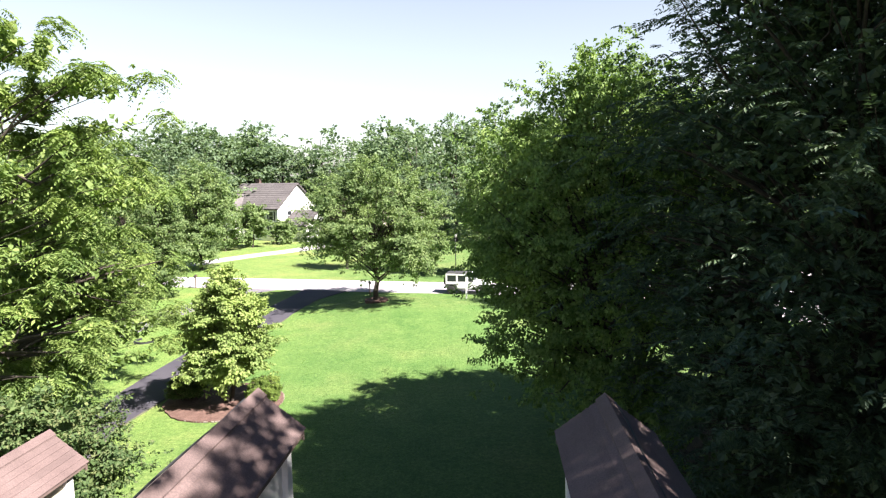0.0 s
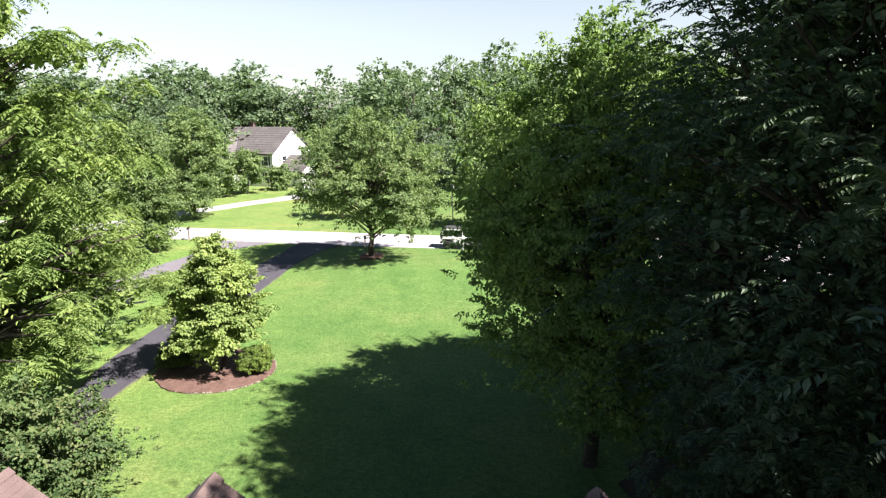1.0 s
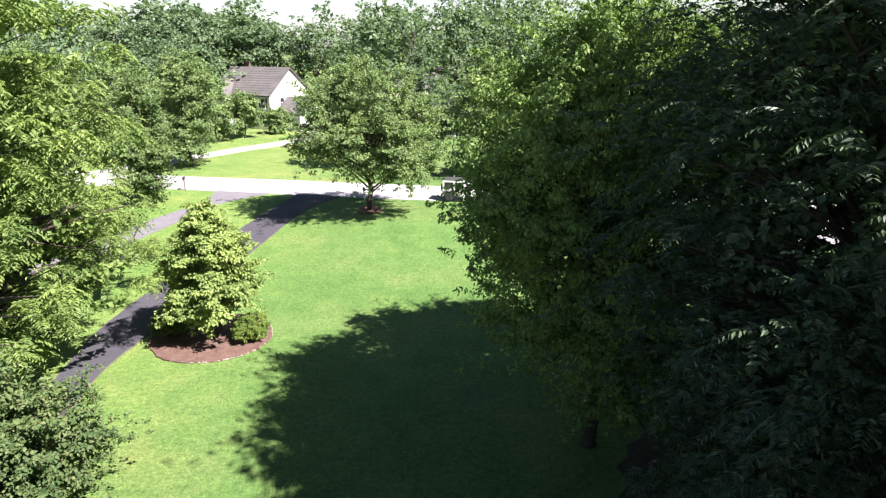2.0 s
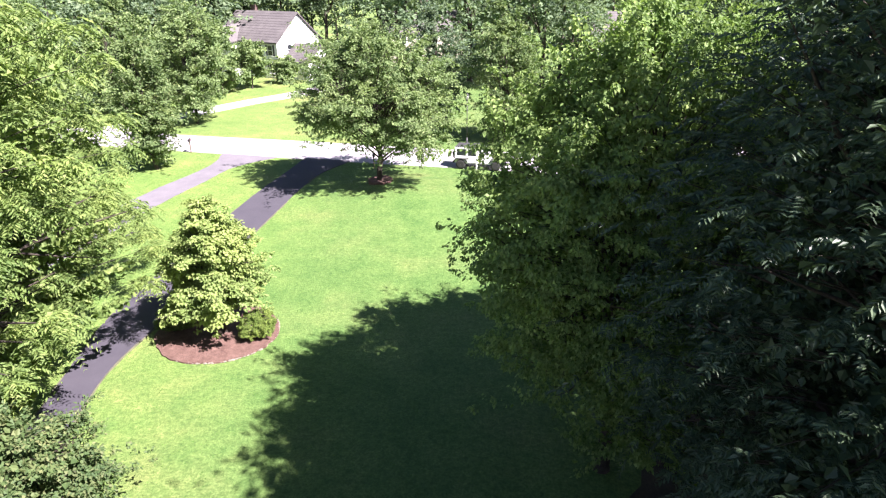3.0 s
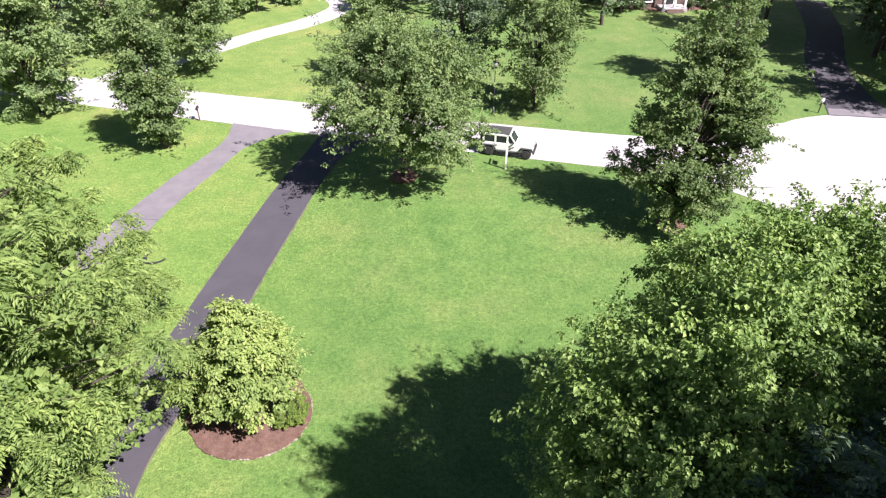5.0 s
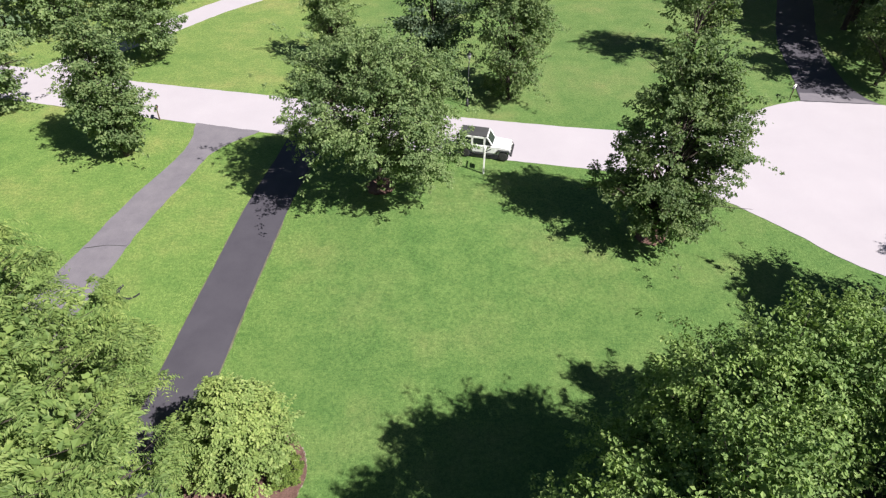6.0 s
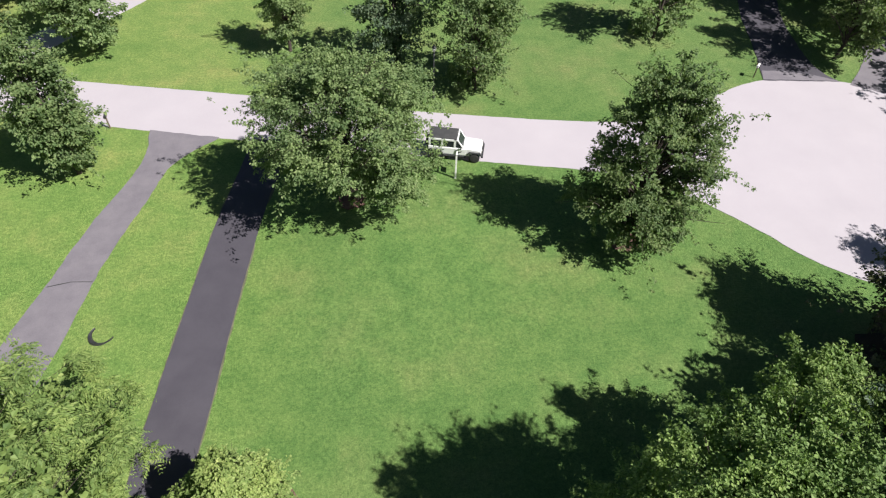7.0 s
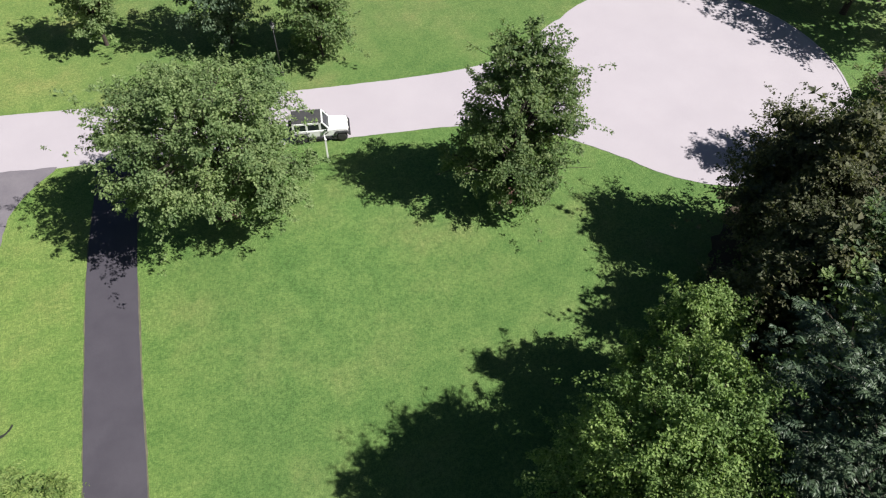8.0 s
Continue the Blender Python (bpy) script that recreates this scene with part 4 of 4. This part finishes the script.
shrub(-11.4, 16.7, 4.5, 2.1, 101, sprays=2000, size=0.11, deep_size=2.0, label="tall loose green shrub beside the driveway")
shrub(-9.9, 13.4, 3.2, 1.25, 102, sprays=900, size=0.11, deep_size=2.0, label="tall loose green shrub near the garage")
shrub(-12.4, 13.4, 3.8, 1.9, 103, sprays=1000, size=0.11, deep_size=2.0, label="tall loose green shrub near the garage")
for i, (x, y, h, r) in enumerate([(8.2, 16.5, 2.4, 1.8), (6.2, 11.8, 2.2, 1.6), (9.5, 9.5, 3.6, 2.4), (12.5, 19.5, 2.6, 2.0), (14.5, 26.5, 3.4, 2.2), (20.5, 31.5, 3.2, 2.2), (26.0, 33.0, 3.4, 2.4), (7.6, 6.0, 3.6, 2.2)]):
    shrub(x, y, h, r, 110 + i, sprays=280, size=0.16, spread=0.35, clump=0.55, label="shaded understorey shrub below the trees")
tree(-8.55, 28.1, [(0, 0, 0.70, 0.74, 0.74, 0.64)], "boxwood", 1500, 130, 1.0, 0.04, 0.2, "clipped round bright green boxwood in the mulch bed", "shrub", "boxwood",
     twigs=14, stems=3, per=14, spread=0.09, size=0.055, clump=0.12, gap=2.0, core=0.1, each=8, inner=4.0, deep_size=2.0, flat=1.0, up=0.5, rise=0.0, stretch=0.4, rough=0.1)
shrub(-12.4, 28.7, 1.2, 0.85, 133, "shrub", 1300, 0.07, "dark clipped shrub in the dogwood's shade", "shrub", 0.12, 0.15, 1.0, 12, 2.2, 0.1, 0.6)
shrub(49.2, 65.8, 1.4, 2.0, 132, "woods", 420, 0.12, "low dark bush on a bare bed", "bush", 0.3, 0.4)


# ---- stones round the beds ----
def stone_mesh(seed):
    rng = random.Random(seed)
    bm = bmesh.new()
    bmesh.ops.create_icosphere(bm, subdivisions=1, radius=1.0)
    for v in bm.verts:
        v.co = Vector((v.co.x * 0.15, v.co.y * 0.10, v.co.z * 0.075)) * rng.uniform(0.82, 1.15)
    me = bpy.data.meshes.new("edging_stone")
    bm.to_mesh(me)
    bm.free()
    me.materials.append(M_STONE)
    return me


STONES = [stone_mesh(i) for i in range(5)]


def edging(parent, line, seed, step=0.24, scale=1.0):
    rng = random.Random(seed)
    pts = [Vector((*p, 0)) for p in line]
    for a, b in zip(pts, pts[1:]):
        k = max(1, round((b - a).length / step))
        for i in range(k):
            p = a.lerp(b, (i + rng.uniform(0.2, 0.8)) / k)
            ob = new("edging_stone", rng.choice(STONES))
            ob.parent = parent
            s = rng.uniform(0.75, 1.25) * scale
            ob.matrix_basis = Matrix.Translation((p.x, p.y, 0.05 * scale)) @ Matrix.Rotation(math.atan2(b.y - a.y, b.x - a.x) + rng.uniform(-0.4, 0.4), 4, "Z") @ Matrix.Diagonal((s, s, s, 1))


edging(bed, bed_rim[9:30], 3, 0.2, 0.6)
rim = arc(12.3, 44.9, 1.0, 0, 360, 20)[:-1]
ring = slab("mulch_bed", rim, -0.1, 0.05, M_MULCH, wobble=0.08, seed=11)
tagged(ring, "small mulch ring round a tree", "flower bed", kind="structure")
ring = slab("mulch_bed", arc(-5.6, 49.8, 0.95, 0, 360, 20)[:-1], 0.2, 0.61, M_MULCH, wobble=0.08, seed=12)
tagged(ring, "reddish mulch ring round the shade tree", "flower bed", kind="structure")


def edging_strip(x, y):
    """A curved black strip, thick in its middle and thin at its ends, lying open to one side."""
    bm = bmesh.new()
    rings = []
    n = 30
    for i in range(n + 1):
        a = radians(140 + 200 * i / n)
        w = 0.03 + 0.26 * math.sin(math.pi * min(1.0, i / n / 0.85)) ** 1.5
        c, s = math.cos(a), math.sin(a)
        rings.append([bm.verts.new((c * r, s * r, z)) for r, z in ((0.68 - w * 0.5, 0.0), (0.68 - w * 0.3, 0.10), (0.68 + w * 0.3, 0.13), (0.68 + w * 0.5, 0.0))])
    for p, q in zip(rings, rings[1:]):
        for i in range(4):
            bm.faces.new((p[i], p[(i + 1) % 4], q[(i + 1) % 4], q[i]))
    ob = part("edging_strip", bm, M_BLACK)
    ob.location = (x, y, 0.0)
    return tagged(ob, "curved black strip of edging lying on the grass", "edging")


edging_strip(-19.7, 39.95)

kerb = slab("kerb", arc(33.3, 51.2, 12.86, -38, 42, 40) + arc(33.3, 51.2, 12.68, 42, -38, 40), -0.1, 0.055, M_CONCRETE, wobble=0.008, seed=33)
tagged(kerb, "pale worn kerb round the turning circle", "kerb", kind="structure")


# ---- the vehicle at the kerb ----
def vehicle(x, y, rz):
    """A boxy four-door off-roader; its front points along its own +x, wheelbase 2.95 m."""
    v = empty("off_road_car", x, y, 0.025, rz)
    tagged(v, "white boxy four-door off-road car with black roof, parked", "car")
    prismed("body", [(-1.98, 0.52), (-1.98, 1.08), (0.62, 1.10), (0.70, 1.12), (1.86, 1.04), (1.95, 0.98), (1.95, 0.62), (1.86, 0.50), (1.08, 0.46), (-1.0, 0.46), (-1.85, 0.50)], "y", -0.74, 0.74, M_CARPAINT, v, "", 0.03)
    prismed("hood", [(0.66, 1.105), (1.88, 1.035), (1.90, 1.065), (0.68, 1.155)], "y", -0.60, 0.60, M_CARPAINT, v, "", 0.012)
    boxed("front_grille", 1.955, 1.985, -0.46, 0.46, 0.66, 1.0, M_CARPAINT, v, "", 0.008)
    for i in range(7):
        boxed("grille_slot", 1.987, 1.992, -0.30 + i * 0.09, -0.25 + i * 0.09, 0.70, 0.96, M_BLACK, v)
    for s in (-1, 1):
        lathe("headlight", [(0.0, 0.0), (0.09, 0.0), (0.09, 0.02), (0.05, 0.04), (0.0, 0.045)], M_LAMPGLASS, v, "", 14, pose(1.985, s * 0.40, 0.86, 0, 90, 0))
    boxed("front_bumper", 1.99, 2.14, -0.80, 0.80, 0.48, 0.66, M_BLACK, v, "black steel bumper", 0.02)
    boxed("rear_bumper", -2.14, -1.99, -0.78, 0.78, 0.48, 0.62, M_BLACK, v, "black steel bumper", 0.02)
    prismed("roof", [(-1.97, 1.80), (-1.93, 1.86), (0.10, 1.87), (0.16, 1.82), (0.12, 1.80)], "y", -0.68, 0.68, M_CARROOF, v, "black fabric roof", 0.02)
    prismed("windscreen", [(0.20, 1.80), (0.64, 1.13), (0.61, 1.12), (0.16, 1.79)], "y", -0.62, 0.62, M_GLASS, v)
    for s in (-1, 1):
        prismed("windscreen_pillar", [(0.22, 1.80), (0.67, 1.12), (0.58, 1.11), (0.13, 1.80)], "y", s * 0.665 - 0.05, s * 0.665 + 0.05, M_CARPAINT, v, "", 0.006)
        for a, b in ((-0.08, 0.07), (-1.02, -0.87), (-1.97, -1.82)):
            boxed("pillar", a, b, s * 0.69 - 0.03, s * 0.69 + 0.03, 1.10, 1.80, M_CARPAINT, v, "", 0.006)
        boxed("window_rail", -1.86, 0.10, s * 0.69 - 0.03, s * 0.69 + 0.03, 1.66, 1.80, M_CARPAINT, v, "", 0.006)
        for a, b in ((0.05, 0.42), (-0.87, -0.07), (-1.85, -0.99)):
            if a > 0:
                prismed("side_window", [(a, 1.12), (0.55, 1.12), (0.13, 1.71), (a, 1.71)], "y", s * 0.685 - 0.008, s * 0.685 + 0.008, M_GLASS, v)
            else:
                boxed("side_window", a, b, s * 0.685 - 0.008, s * 0.685 + 0.008, 1.11, 1.71, M_GLASS, v)
        for a, b in ((-0.02, 0.86), (-0.98, -0.06)):
            door = boxed("door", a, b, s * 0.752 - 0.012, s * 0.752 + 0.012, 0.54, 1.06, M_CARPAINT, v, "", 0.01)
            boxed("door_handle", a + 0.06, a + 0.20, s * 0.78 - 0.015, s * 0.78 + 0.015, 0.90, 0.94, M_BLACK, door, "black handle", 0.005)
        prismed("door_stripe", [(0.02, 0.62), (0.20, 0.60), (0.58, 0.86), (0.50, 0.90)], "y", s * 0.767 - 0.002, s * 0.767 + 0.002, M_BLACK, v, "dark diagonal decal")
        boxed("side_step", -0.86, 0.86, s * 0.80 - 0.07, s * 0.80 + 0.07, 0.40, 0.46, M_BLACK, v, "black side step", 0.015)
        boxed("mirror", 0.42, 0.50, s * 0.86 - 0.09, s * 0.86 + 0.09, 1.12, 1.30, M_BLACK, v, "", 0.015)
        for wx in (-1.45, 1.50):
            prismed("fender_flare", [(wx - 0.58, 0.62), (wx - 0.42, 0.90), (wx + 0.42, 0.90), (wx + 0.58, 0.62), (wx + 0.52, 0.60), (wx + 0.38, 0.84), (wx - 0.38, 0.84), (wx - 0.52, 0.60)], "y", s * 0.82 - 0.10, s * 0.82 + 0.10, M_BLACK, v, "black plastic flare", 0.008)
            w = lathe("wheel", [(0.24, -0.13), (0.36, -0.13), (0.40, -0.09), (0.40, 0.09), (0.36, 0.13), (0.24, 0.13)], M_RUBBER, v, "chunky black tyre", 22, pose(wx, s * 0.76, 0.40, 90, 0, 0))
            lathe("rim", [(0.02, -0.11), (0.24, -0.11), (0.25, -0.05), (0.25, 0.05), (0.24, 0.11), (0.10, 0.125), (0.02, 0.13)], M_ALLOY, w, "grey alloy rim", 18, pose(wx, s * 0.76, 0.40, 90, 0, 0))
    boxed("windscreen_header", 0.10, 0.24, -0.66, 0.66, 1.76, 1.83, M_CARPAINT, v, "", 0.01)
    boxed("cowl", 0.56, 0.72, -0.66, 0.66, 1.09, 1.15, M_CARPAINT, v, "", 0.01)
    boxed("interior", -1.85, 0.45, -0.62, 0.62, 0.62, 1.05, M_CARROOF, v)
    lathe("spare_wheel", [(0.05, -0.11), (0.34, -0.12), (0.39, -0.08), (0.39, 0.08), (0.34, 0.12), (0.05, 0.11)], M_RUBBER, v, "", 20, pose(-2.13, 0.1, 1.02, 0, 90, 0))
    return v


vehicle(2.15, 54.95, -13.5)

# ---- post with a hanging sign, mailboxes, street lamp ----
sign = empty("sign_post", 1.82, 52.05, 0, 80)
tagged(sign, "white yard sign post with a small hanging board", "sign post")
boxed("post", -0.06, 0.06, -0.06, 0.06, -0.2, 2.25, M_TRIM, sign, "", 0.012)
lathe("post_cap", [(0.09, 2.25), (0.09, 2.28), (0.05, 2.32), (0.0, 2.36)], M_TRIM, sign, "", 8)
boxed("arm", 0.05, 1.0, -0.035, 0.035, 1.70, 1.79, M_TRIM, sign, "", 0.01)
boxed("sign_board", 0.22, 0.86, -0.012, 0.012, 0.98, 1.46, M_TRIM, sign, "white hanging board", 0.004)
for hx in (0.32, 0.76):
    boxed("hanger", hx - 0.008, hx + 0.008, -0.008, 0.008, 1.46, 1.705, M_BLACK, sign)


def mailbox(x, y, rz, body, label):
    m = empty("mailbox", x, y, 0, rz)
    tagged(m, label, "mailbox")
    boxed("post", -0.05, 0.05, -0.05, 0.05, -0.2, 1.05, M_WOOD, m, "weathered wooden post", 0.008)
    boxed("bracket", -0.04, 0.04, -0.30, 0.30, 1.02, 1.07, M_WOOD, m, "", 0.006)
    prismed("box", [(-0.10, 1.07), (0.10, 1.07), (0.10, 1.20), (0.07, 1.27), (0.0, 1.30), (-0.07, 1.27), (-0.10, 1.20)], "y", -0.27, 0.27, body, m, "", 0.008)
    prismed("door", [(-0.095, 1.075), (0.095, 1.075), (0.095, 1.20), (0.065, 1.265), (0.0, 1.292), (-0.065, 1.265), (-0.095, 1.20)], "y", -0.285, -0.272, body, m)
    boxed("flag", 0.102, 0.112, -0.12, 0.06, 1.18, 1.24, M_RED, m, "red flag")
    return m


mailbox(-24.4, 60.0, 10, M_BLACK, "dark mailbox on a wooden post by the road")
mailbox(-6.7, 54.6, 12, M_BLACK, "dark mailbox on a wooden post beside the shade tree")
mailbox(30.3, 64.2, 140, M_TRIM, "pale mailbox on a wooden post by the turning circle")

lamp = empty("street_lamp", 1.15, 62.6, 0)
tagged(lamp, "slim dark street lamp with a lantern top", "street lamp")
lathe("base", [(0.14, -0.1), (0.14, 0.25), (0.09, 0.32), (0.07, 0.7), (0.0, 0.7)], M_BLACK, lamp, "", 14)
lathe("pole", [(0.055, 0.65), (0.04, 4.2), (0.0, 4.2)], M_BLACK, lamp, "", 12)
lathe("collar", [(0.06, 4.15), (0.10, 4.22), (0.05, 4.30), (0.0, 4.3)], M_BLACK, lamp, "", 12)
lathe("lantern", [(0.11, 4.30), (0.17, 4.66), (0.0, 4.66)], M_LAMPGLASS, lamp, "frosted lantern glass", 8)
lathe("lantern_roof", [(0.22, 4.66), (0.20, 4.70), (0.05, 4.86), (0.02, 4.95), (0.0, 4.95)], M_BLACK, lamp, "", 8)


# ---- far houses ----
def window(parent, x, z, w, h, y, face=-1, axis="y", shutters=True):
    """A framed window with panes and shutters on a wall at y (or x) that looks along face."""
    def b(name, a0, a1, d0, d1, z0, z1, material, par, label="", bevel=0.0):
        lo, hi = sorted((y + face * d0, y + face * d1))
        return boxed(name, a0, a1, lo, hi, z0, z1, material, par, label, bevel) if axis == "y" else boxed(name, lo, hi, a0, a1, z0, z1, material, par, label, bevel)
    win = b("window", x - w / 2 - 0.08, x + w / 2 + 0.08, 0.003, 0.05, z - 0.08, z + h + 0.10, M_TRIM, parent)
    for i in (0, 1):
        b("pane", x - w / 2 + 0.03, x + w / 2 - 0.03, 0.04, 0.062, z + 0.03 + i * h / 2, z + (i + 1) * h / 2 - 0.03, M_GLASS, win)
    b("sill", x - w / 2 - 0.12, x + w / 2 + 0.12, 0.003, 0.12, z - 0.14, z - 0.082, M_TRIM, win)
    if shutters:
        for s in (-1, 1):
            c = x + s * (w / 2 + 0.30)
            b("shutter", c - 0.19, c + 0.19, 0.003, 0.045, z - 0.05, z + h + 0.05, M_BLACK, win, "dark shutter")


def gable_roof(name, x0, x1, y0, y1, eave, ridge, over, material, parent, label=""):
    """A ridged roof along x, as two thick slopes with courses of shingle steps."""
    ym = (y0 + y1) / 2
    k = (ridge - eave) / (ym - y0)
    for ye in (y0 - over, y1 + over):
        ze = eave - over * k
        o = prismed(name, [(ym, ridge), (ye, ze), (ye, ze - 0.18), (ym, ridge - 0.2)], "x", x0 - over, x1 + over, material, parent, label)
        n = 12
        for i in range(n):
            a, b = i / n, (i + 1) / n
            p, q = (ym + (ye - ym) * a, ridge + (ze - ridge) * a), (ym + (ye - ym) * b, ridge + (ze - ridge) * b)
            prismed("shingle_course", [(p[0], p[1] + 0.012), (q[0], q[1] + 0.045), (q[0], q[1] + 0.006), (p[0], p[1] + 0.004)], "x", x0 - over - 0.02, x1 + over + 0.02, material, o)


h1 = empty("white_house", -29.6, 111.0, 0, -33)
tagged(h1, "white two-storey house with a mauve-grey roof behind trees", "house")
prismed("wall", [(-4.6, -0.1), (4.6, -0.1), (4.6, 5.7), (0, 9.5), (-4.6, 5.7)], "x", -9, 5.0, M_WHITE, h1)
gable_roof("roof", -9, 5.0, -4.6, 4.6, 5.75, 9.75, 0.35, M_GREY_SHINGLE, h1, "mauve-grey shingle roof")
for wx in (3.4, 0.4, -2.6, -5.6):
    window(h1, wx, 3.5, 1.0, 1.5, -4.6)
    window(h1, wx, 0.8, 1.0, 1.6, -4.6)
for wy in (-2.0, 2.0):
    window(h1, wy, 3.5, 0.9, 1.5, 5.0, 1, "x", False)
prismed("garage_wall", [(-3.6, -0.1), (2.2, -0.1), (2.2, 2.9), (-0.7, 5.0), (-3.6, 2.9)], "x", 5.003, 10.5, M_WHITE, h1)
gable_roof("garage_roof", 5.2, 10.5, -3.6, 2.2, 2.95, 5.15, 0.3, M_GREY_SHINGLE, h1, "mauve-grey shingle roof")
for gy in (-2.2, 0.8):
    boxed("garage_door", 10.505, 10.54, gy - 1.15, gy + 1.15, 0.0, 2.15, M_TRIM, h1)
boxed("chimney", -6.0, -5.2, 0.4, 1.2, 8.0, 10.6, M_BRICK, h1, "brick chimney", 0.02)
prismed("cross_gable_wall", [(-7.8, -0.1), (-4.2, -0.1), (-4.2, 5.6), (-6.0, 7.6), (-7.8, 5.6)], "y", -6.0, -4.61, M_WHITE, h1)
for s in (-1, 1):
    prismed("cross_gable_roof", [(-6.0, 7.85), (-6.0 + s * 2.2, 5.4), (-6.0 + s * 2.2, 5.22), (-6.0, 7.65)], "y", -6.3, -1.5, M_GREY_SHINGLE, h1)

h2 = empty("brick_house", 26.5, 105.0, 0, 6)
tagged(h2, "red brick house with a tall white columned porch", "house")
boxed("wall", -8, 8.5, -4.5, 4.5, -0.1, 6.2, M_BRICK, h2, "", 0.01)
gable_roof("roof", -8, 8.5, -4.5, 4.5, 6.25, 9.6, 0.45, M_GREY_SHINGLE, h2, "mauve-grey shingle roof")
for s in (-8.0, 8.3):
    prismed("gable_wall", [(-4.4, 6.2), (4.4, 6.2), (0, 9.3)], "x", s, s + 0.2, M_BRICK, h2)
for wx in (-6.2, -3.9, 3.0, 5.8):
    window(h2, wx, 3.9, 1.1, 1.6, -4.5, shutters=False)
    window(h2, wx, 0.9, 1.1, 1.8, -4.5, shutters=False)
boxed("porch_floor", -2.6, 0.9, -6.6, -4.51, -0.1, 0.45, M_CONCRETE, h2, "", 0.02)
for cx in (-2.3, -0.85, 0.6):
    lathe("porch_column", [(0.20, 0.45), (0.20, 0.60), (0.15, 0.66), (0.13, 5.5), (0.20, 5.6), (0.20, 5.75), (0.0, 5.75)], M_TRIM, h2, "white round column", 14, pose(cx, -6.35, 0))
prismed("porch_pediment", [(-2.9, 5.75), (1.2, 5.75), (1.2, 6.0), (-0.85, 7.4), (-2.9, 6.0)], "y", -6.7, -4.4, M_TRIM, h2)
door = boxed("front_door", -1.35, -0.35, -4.56, -4.505, 0.45, 2.65, M_BLACK, h2, "dark front door", 0.01)
boxed("door_frame", -1.6, -1.36, -4.60, -4.505, 0.45, 2.9, M_TRIM, h2)
boxed("door_frame", -0.34, -0.10, -4.60, -4.505, 0.45, 2.9, M_TRIM, h2)
for i in range(3):
    boxed("step", -2.0, 0.3, -6.9 - 0.3 * i, -6.61 - 0.3 * i, -0.1, 0.33 - 0.13 * i, M_BRICK, h2, "brick step", 0.01)
bedf = slab("mulch_bed", line2([(18.0, 99.3), (22, 99.6), (24.5, 98.2), (27.5, 98.4), (31, 100), (34.5, 100.8), (34.4, 101.2), (26, 100.5), (18.4, 100.0)], 3), -0.1, 0.06, M_MULCH, wobble=0.1, seed=14)
tagged(bedf, "brown mulch bed along a brick house front", "flower bed", kind="structure")
for i, x in enumerate((19.5, 21.5, 29.0, 31.0, 33.0)):
    shrub(x, 99.7 + 0.1 * (x - 26), 1.1, 0.8, 140 + i, "woods", 90, 0.14, "clipped shrub against a brick house", "shrub", 0.25, 0.3)

h3 = empty("grey_roofed_house", -7.0, 128.0, 0, 20)
tagged(h3, "far house showing a grey roof between trees", "house")
prismed("wall", [(-4.5, -0.1), (4.5, -0.1), (4.5, 5.6), (0, 8.6), (-4.5, 5.6)], "x", -7, 7, M_CREAM, h3)
gable_roof("roof", -7, 7, -4.5, 4.5, 5.65, 8.9, 0.4, M_GREY_SHINGLE, h3, "mauve-grey shingle roof")
for wx in (-4.5, -1.5, 1.5, 4.5):
    window(h3, wx, 3.4, 1.0, 1.5, -4.5, shutters=False)
    window(h3, wx, 0.8, 1.0, 1.6, -4.5, shutters=False)


# ---- grass ----
def grass(count, seed):
    """Loose tufts standing out of the mown lawn."""
    rng = np.random.default_rng(seed)
    P = np.column_stack([rng.uniform(-24, 24, count), rng.uniform(17, 61, count), np.zeros(count)])
    lx = np.interp(P[:, 1], [p[1] for p in d1_left], [p[0] for p in d1_left]) - 0.1
    rx = np.interp(P[:, 1], [p[1] for p in d1_right[::-1]], [p[0] for p in d1_right[::-1]]) + 0.1
    keep = (P[:, 0] < lx) | (P[:, 0] > rx)
    keep &= P[:, 1] < np.interp(P[:, 0], [p[0] for p in near_kerb], [p[1] for p in near_kerb]) - 0.1
    keep &= np.hypot(P[:, 0] - 33.3, P[:, 1] - 51.2) > 12.9
    keep &= np.hypot((P[:, 0] + 10.6) / 3.2, (P[:, 1] - 28.4) / 2.8) > 1
    keep &= (P[:, 0] > -19.2 + 0.25 * (P[:, 1] - 54)) | (P[:, 0] < -24.5 + 0.2 * (P[:, 1] - 44))
    P = P[keep]
    P[:, 2] = swell(P[:, 0], P[:, 1])
    n = len(P)
    d = unit(rng.normal(size=(n, 3)) * np.array([1, 1, 0.2]) + np.array([0, 0, 0.3]))
    L = rng.uniform(0.035, 0.08, n)
    ob = leaves_mesh("grass", P - d * 0.01, d, unit(rng.normal(size=(n, 3)) * 0.5 + np.array([0.3, -0.2, 1.0])), L, L * 0.7, M_GRASS, None)
    return tagged(ob, "short green grass tufts all over the lawn", "grass", kind="stuff")


grass(34000, 77)
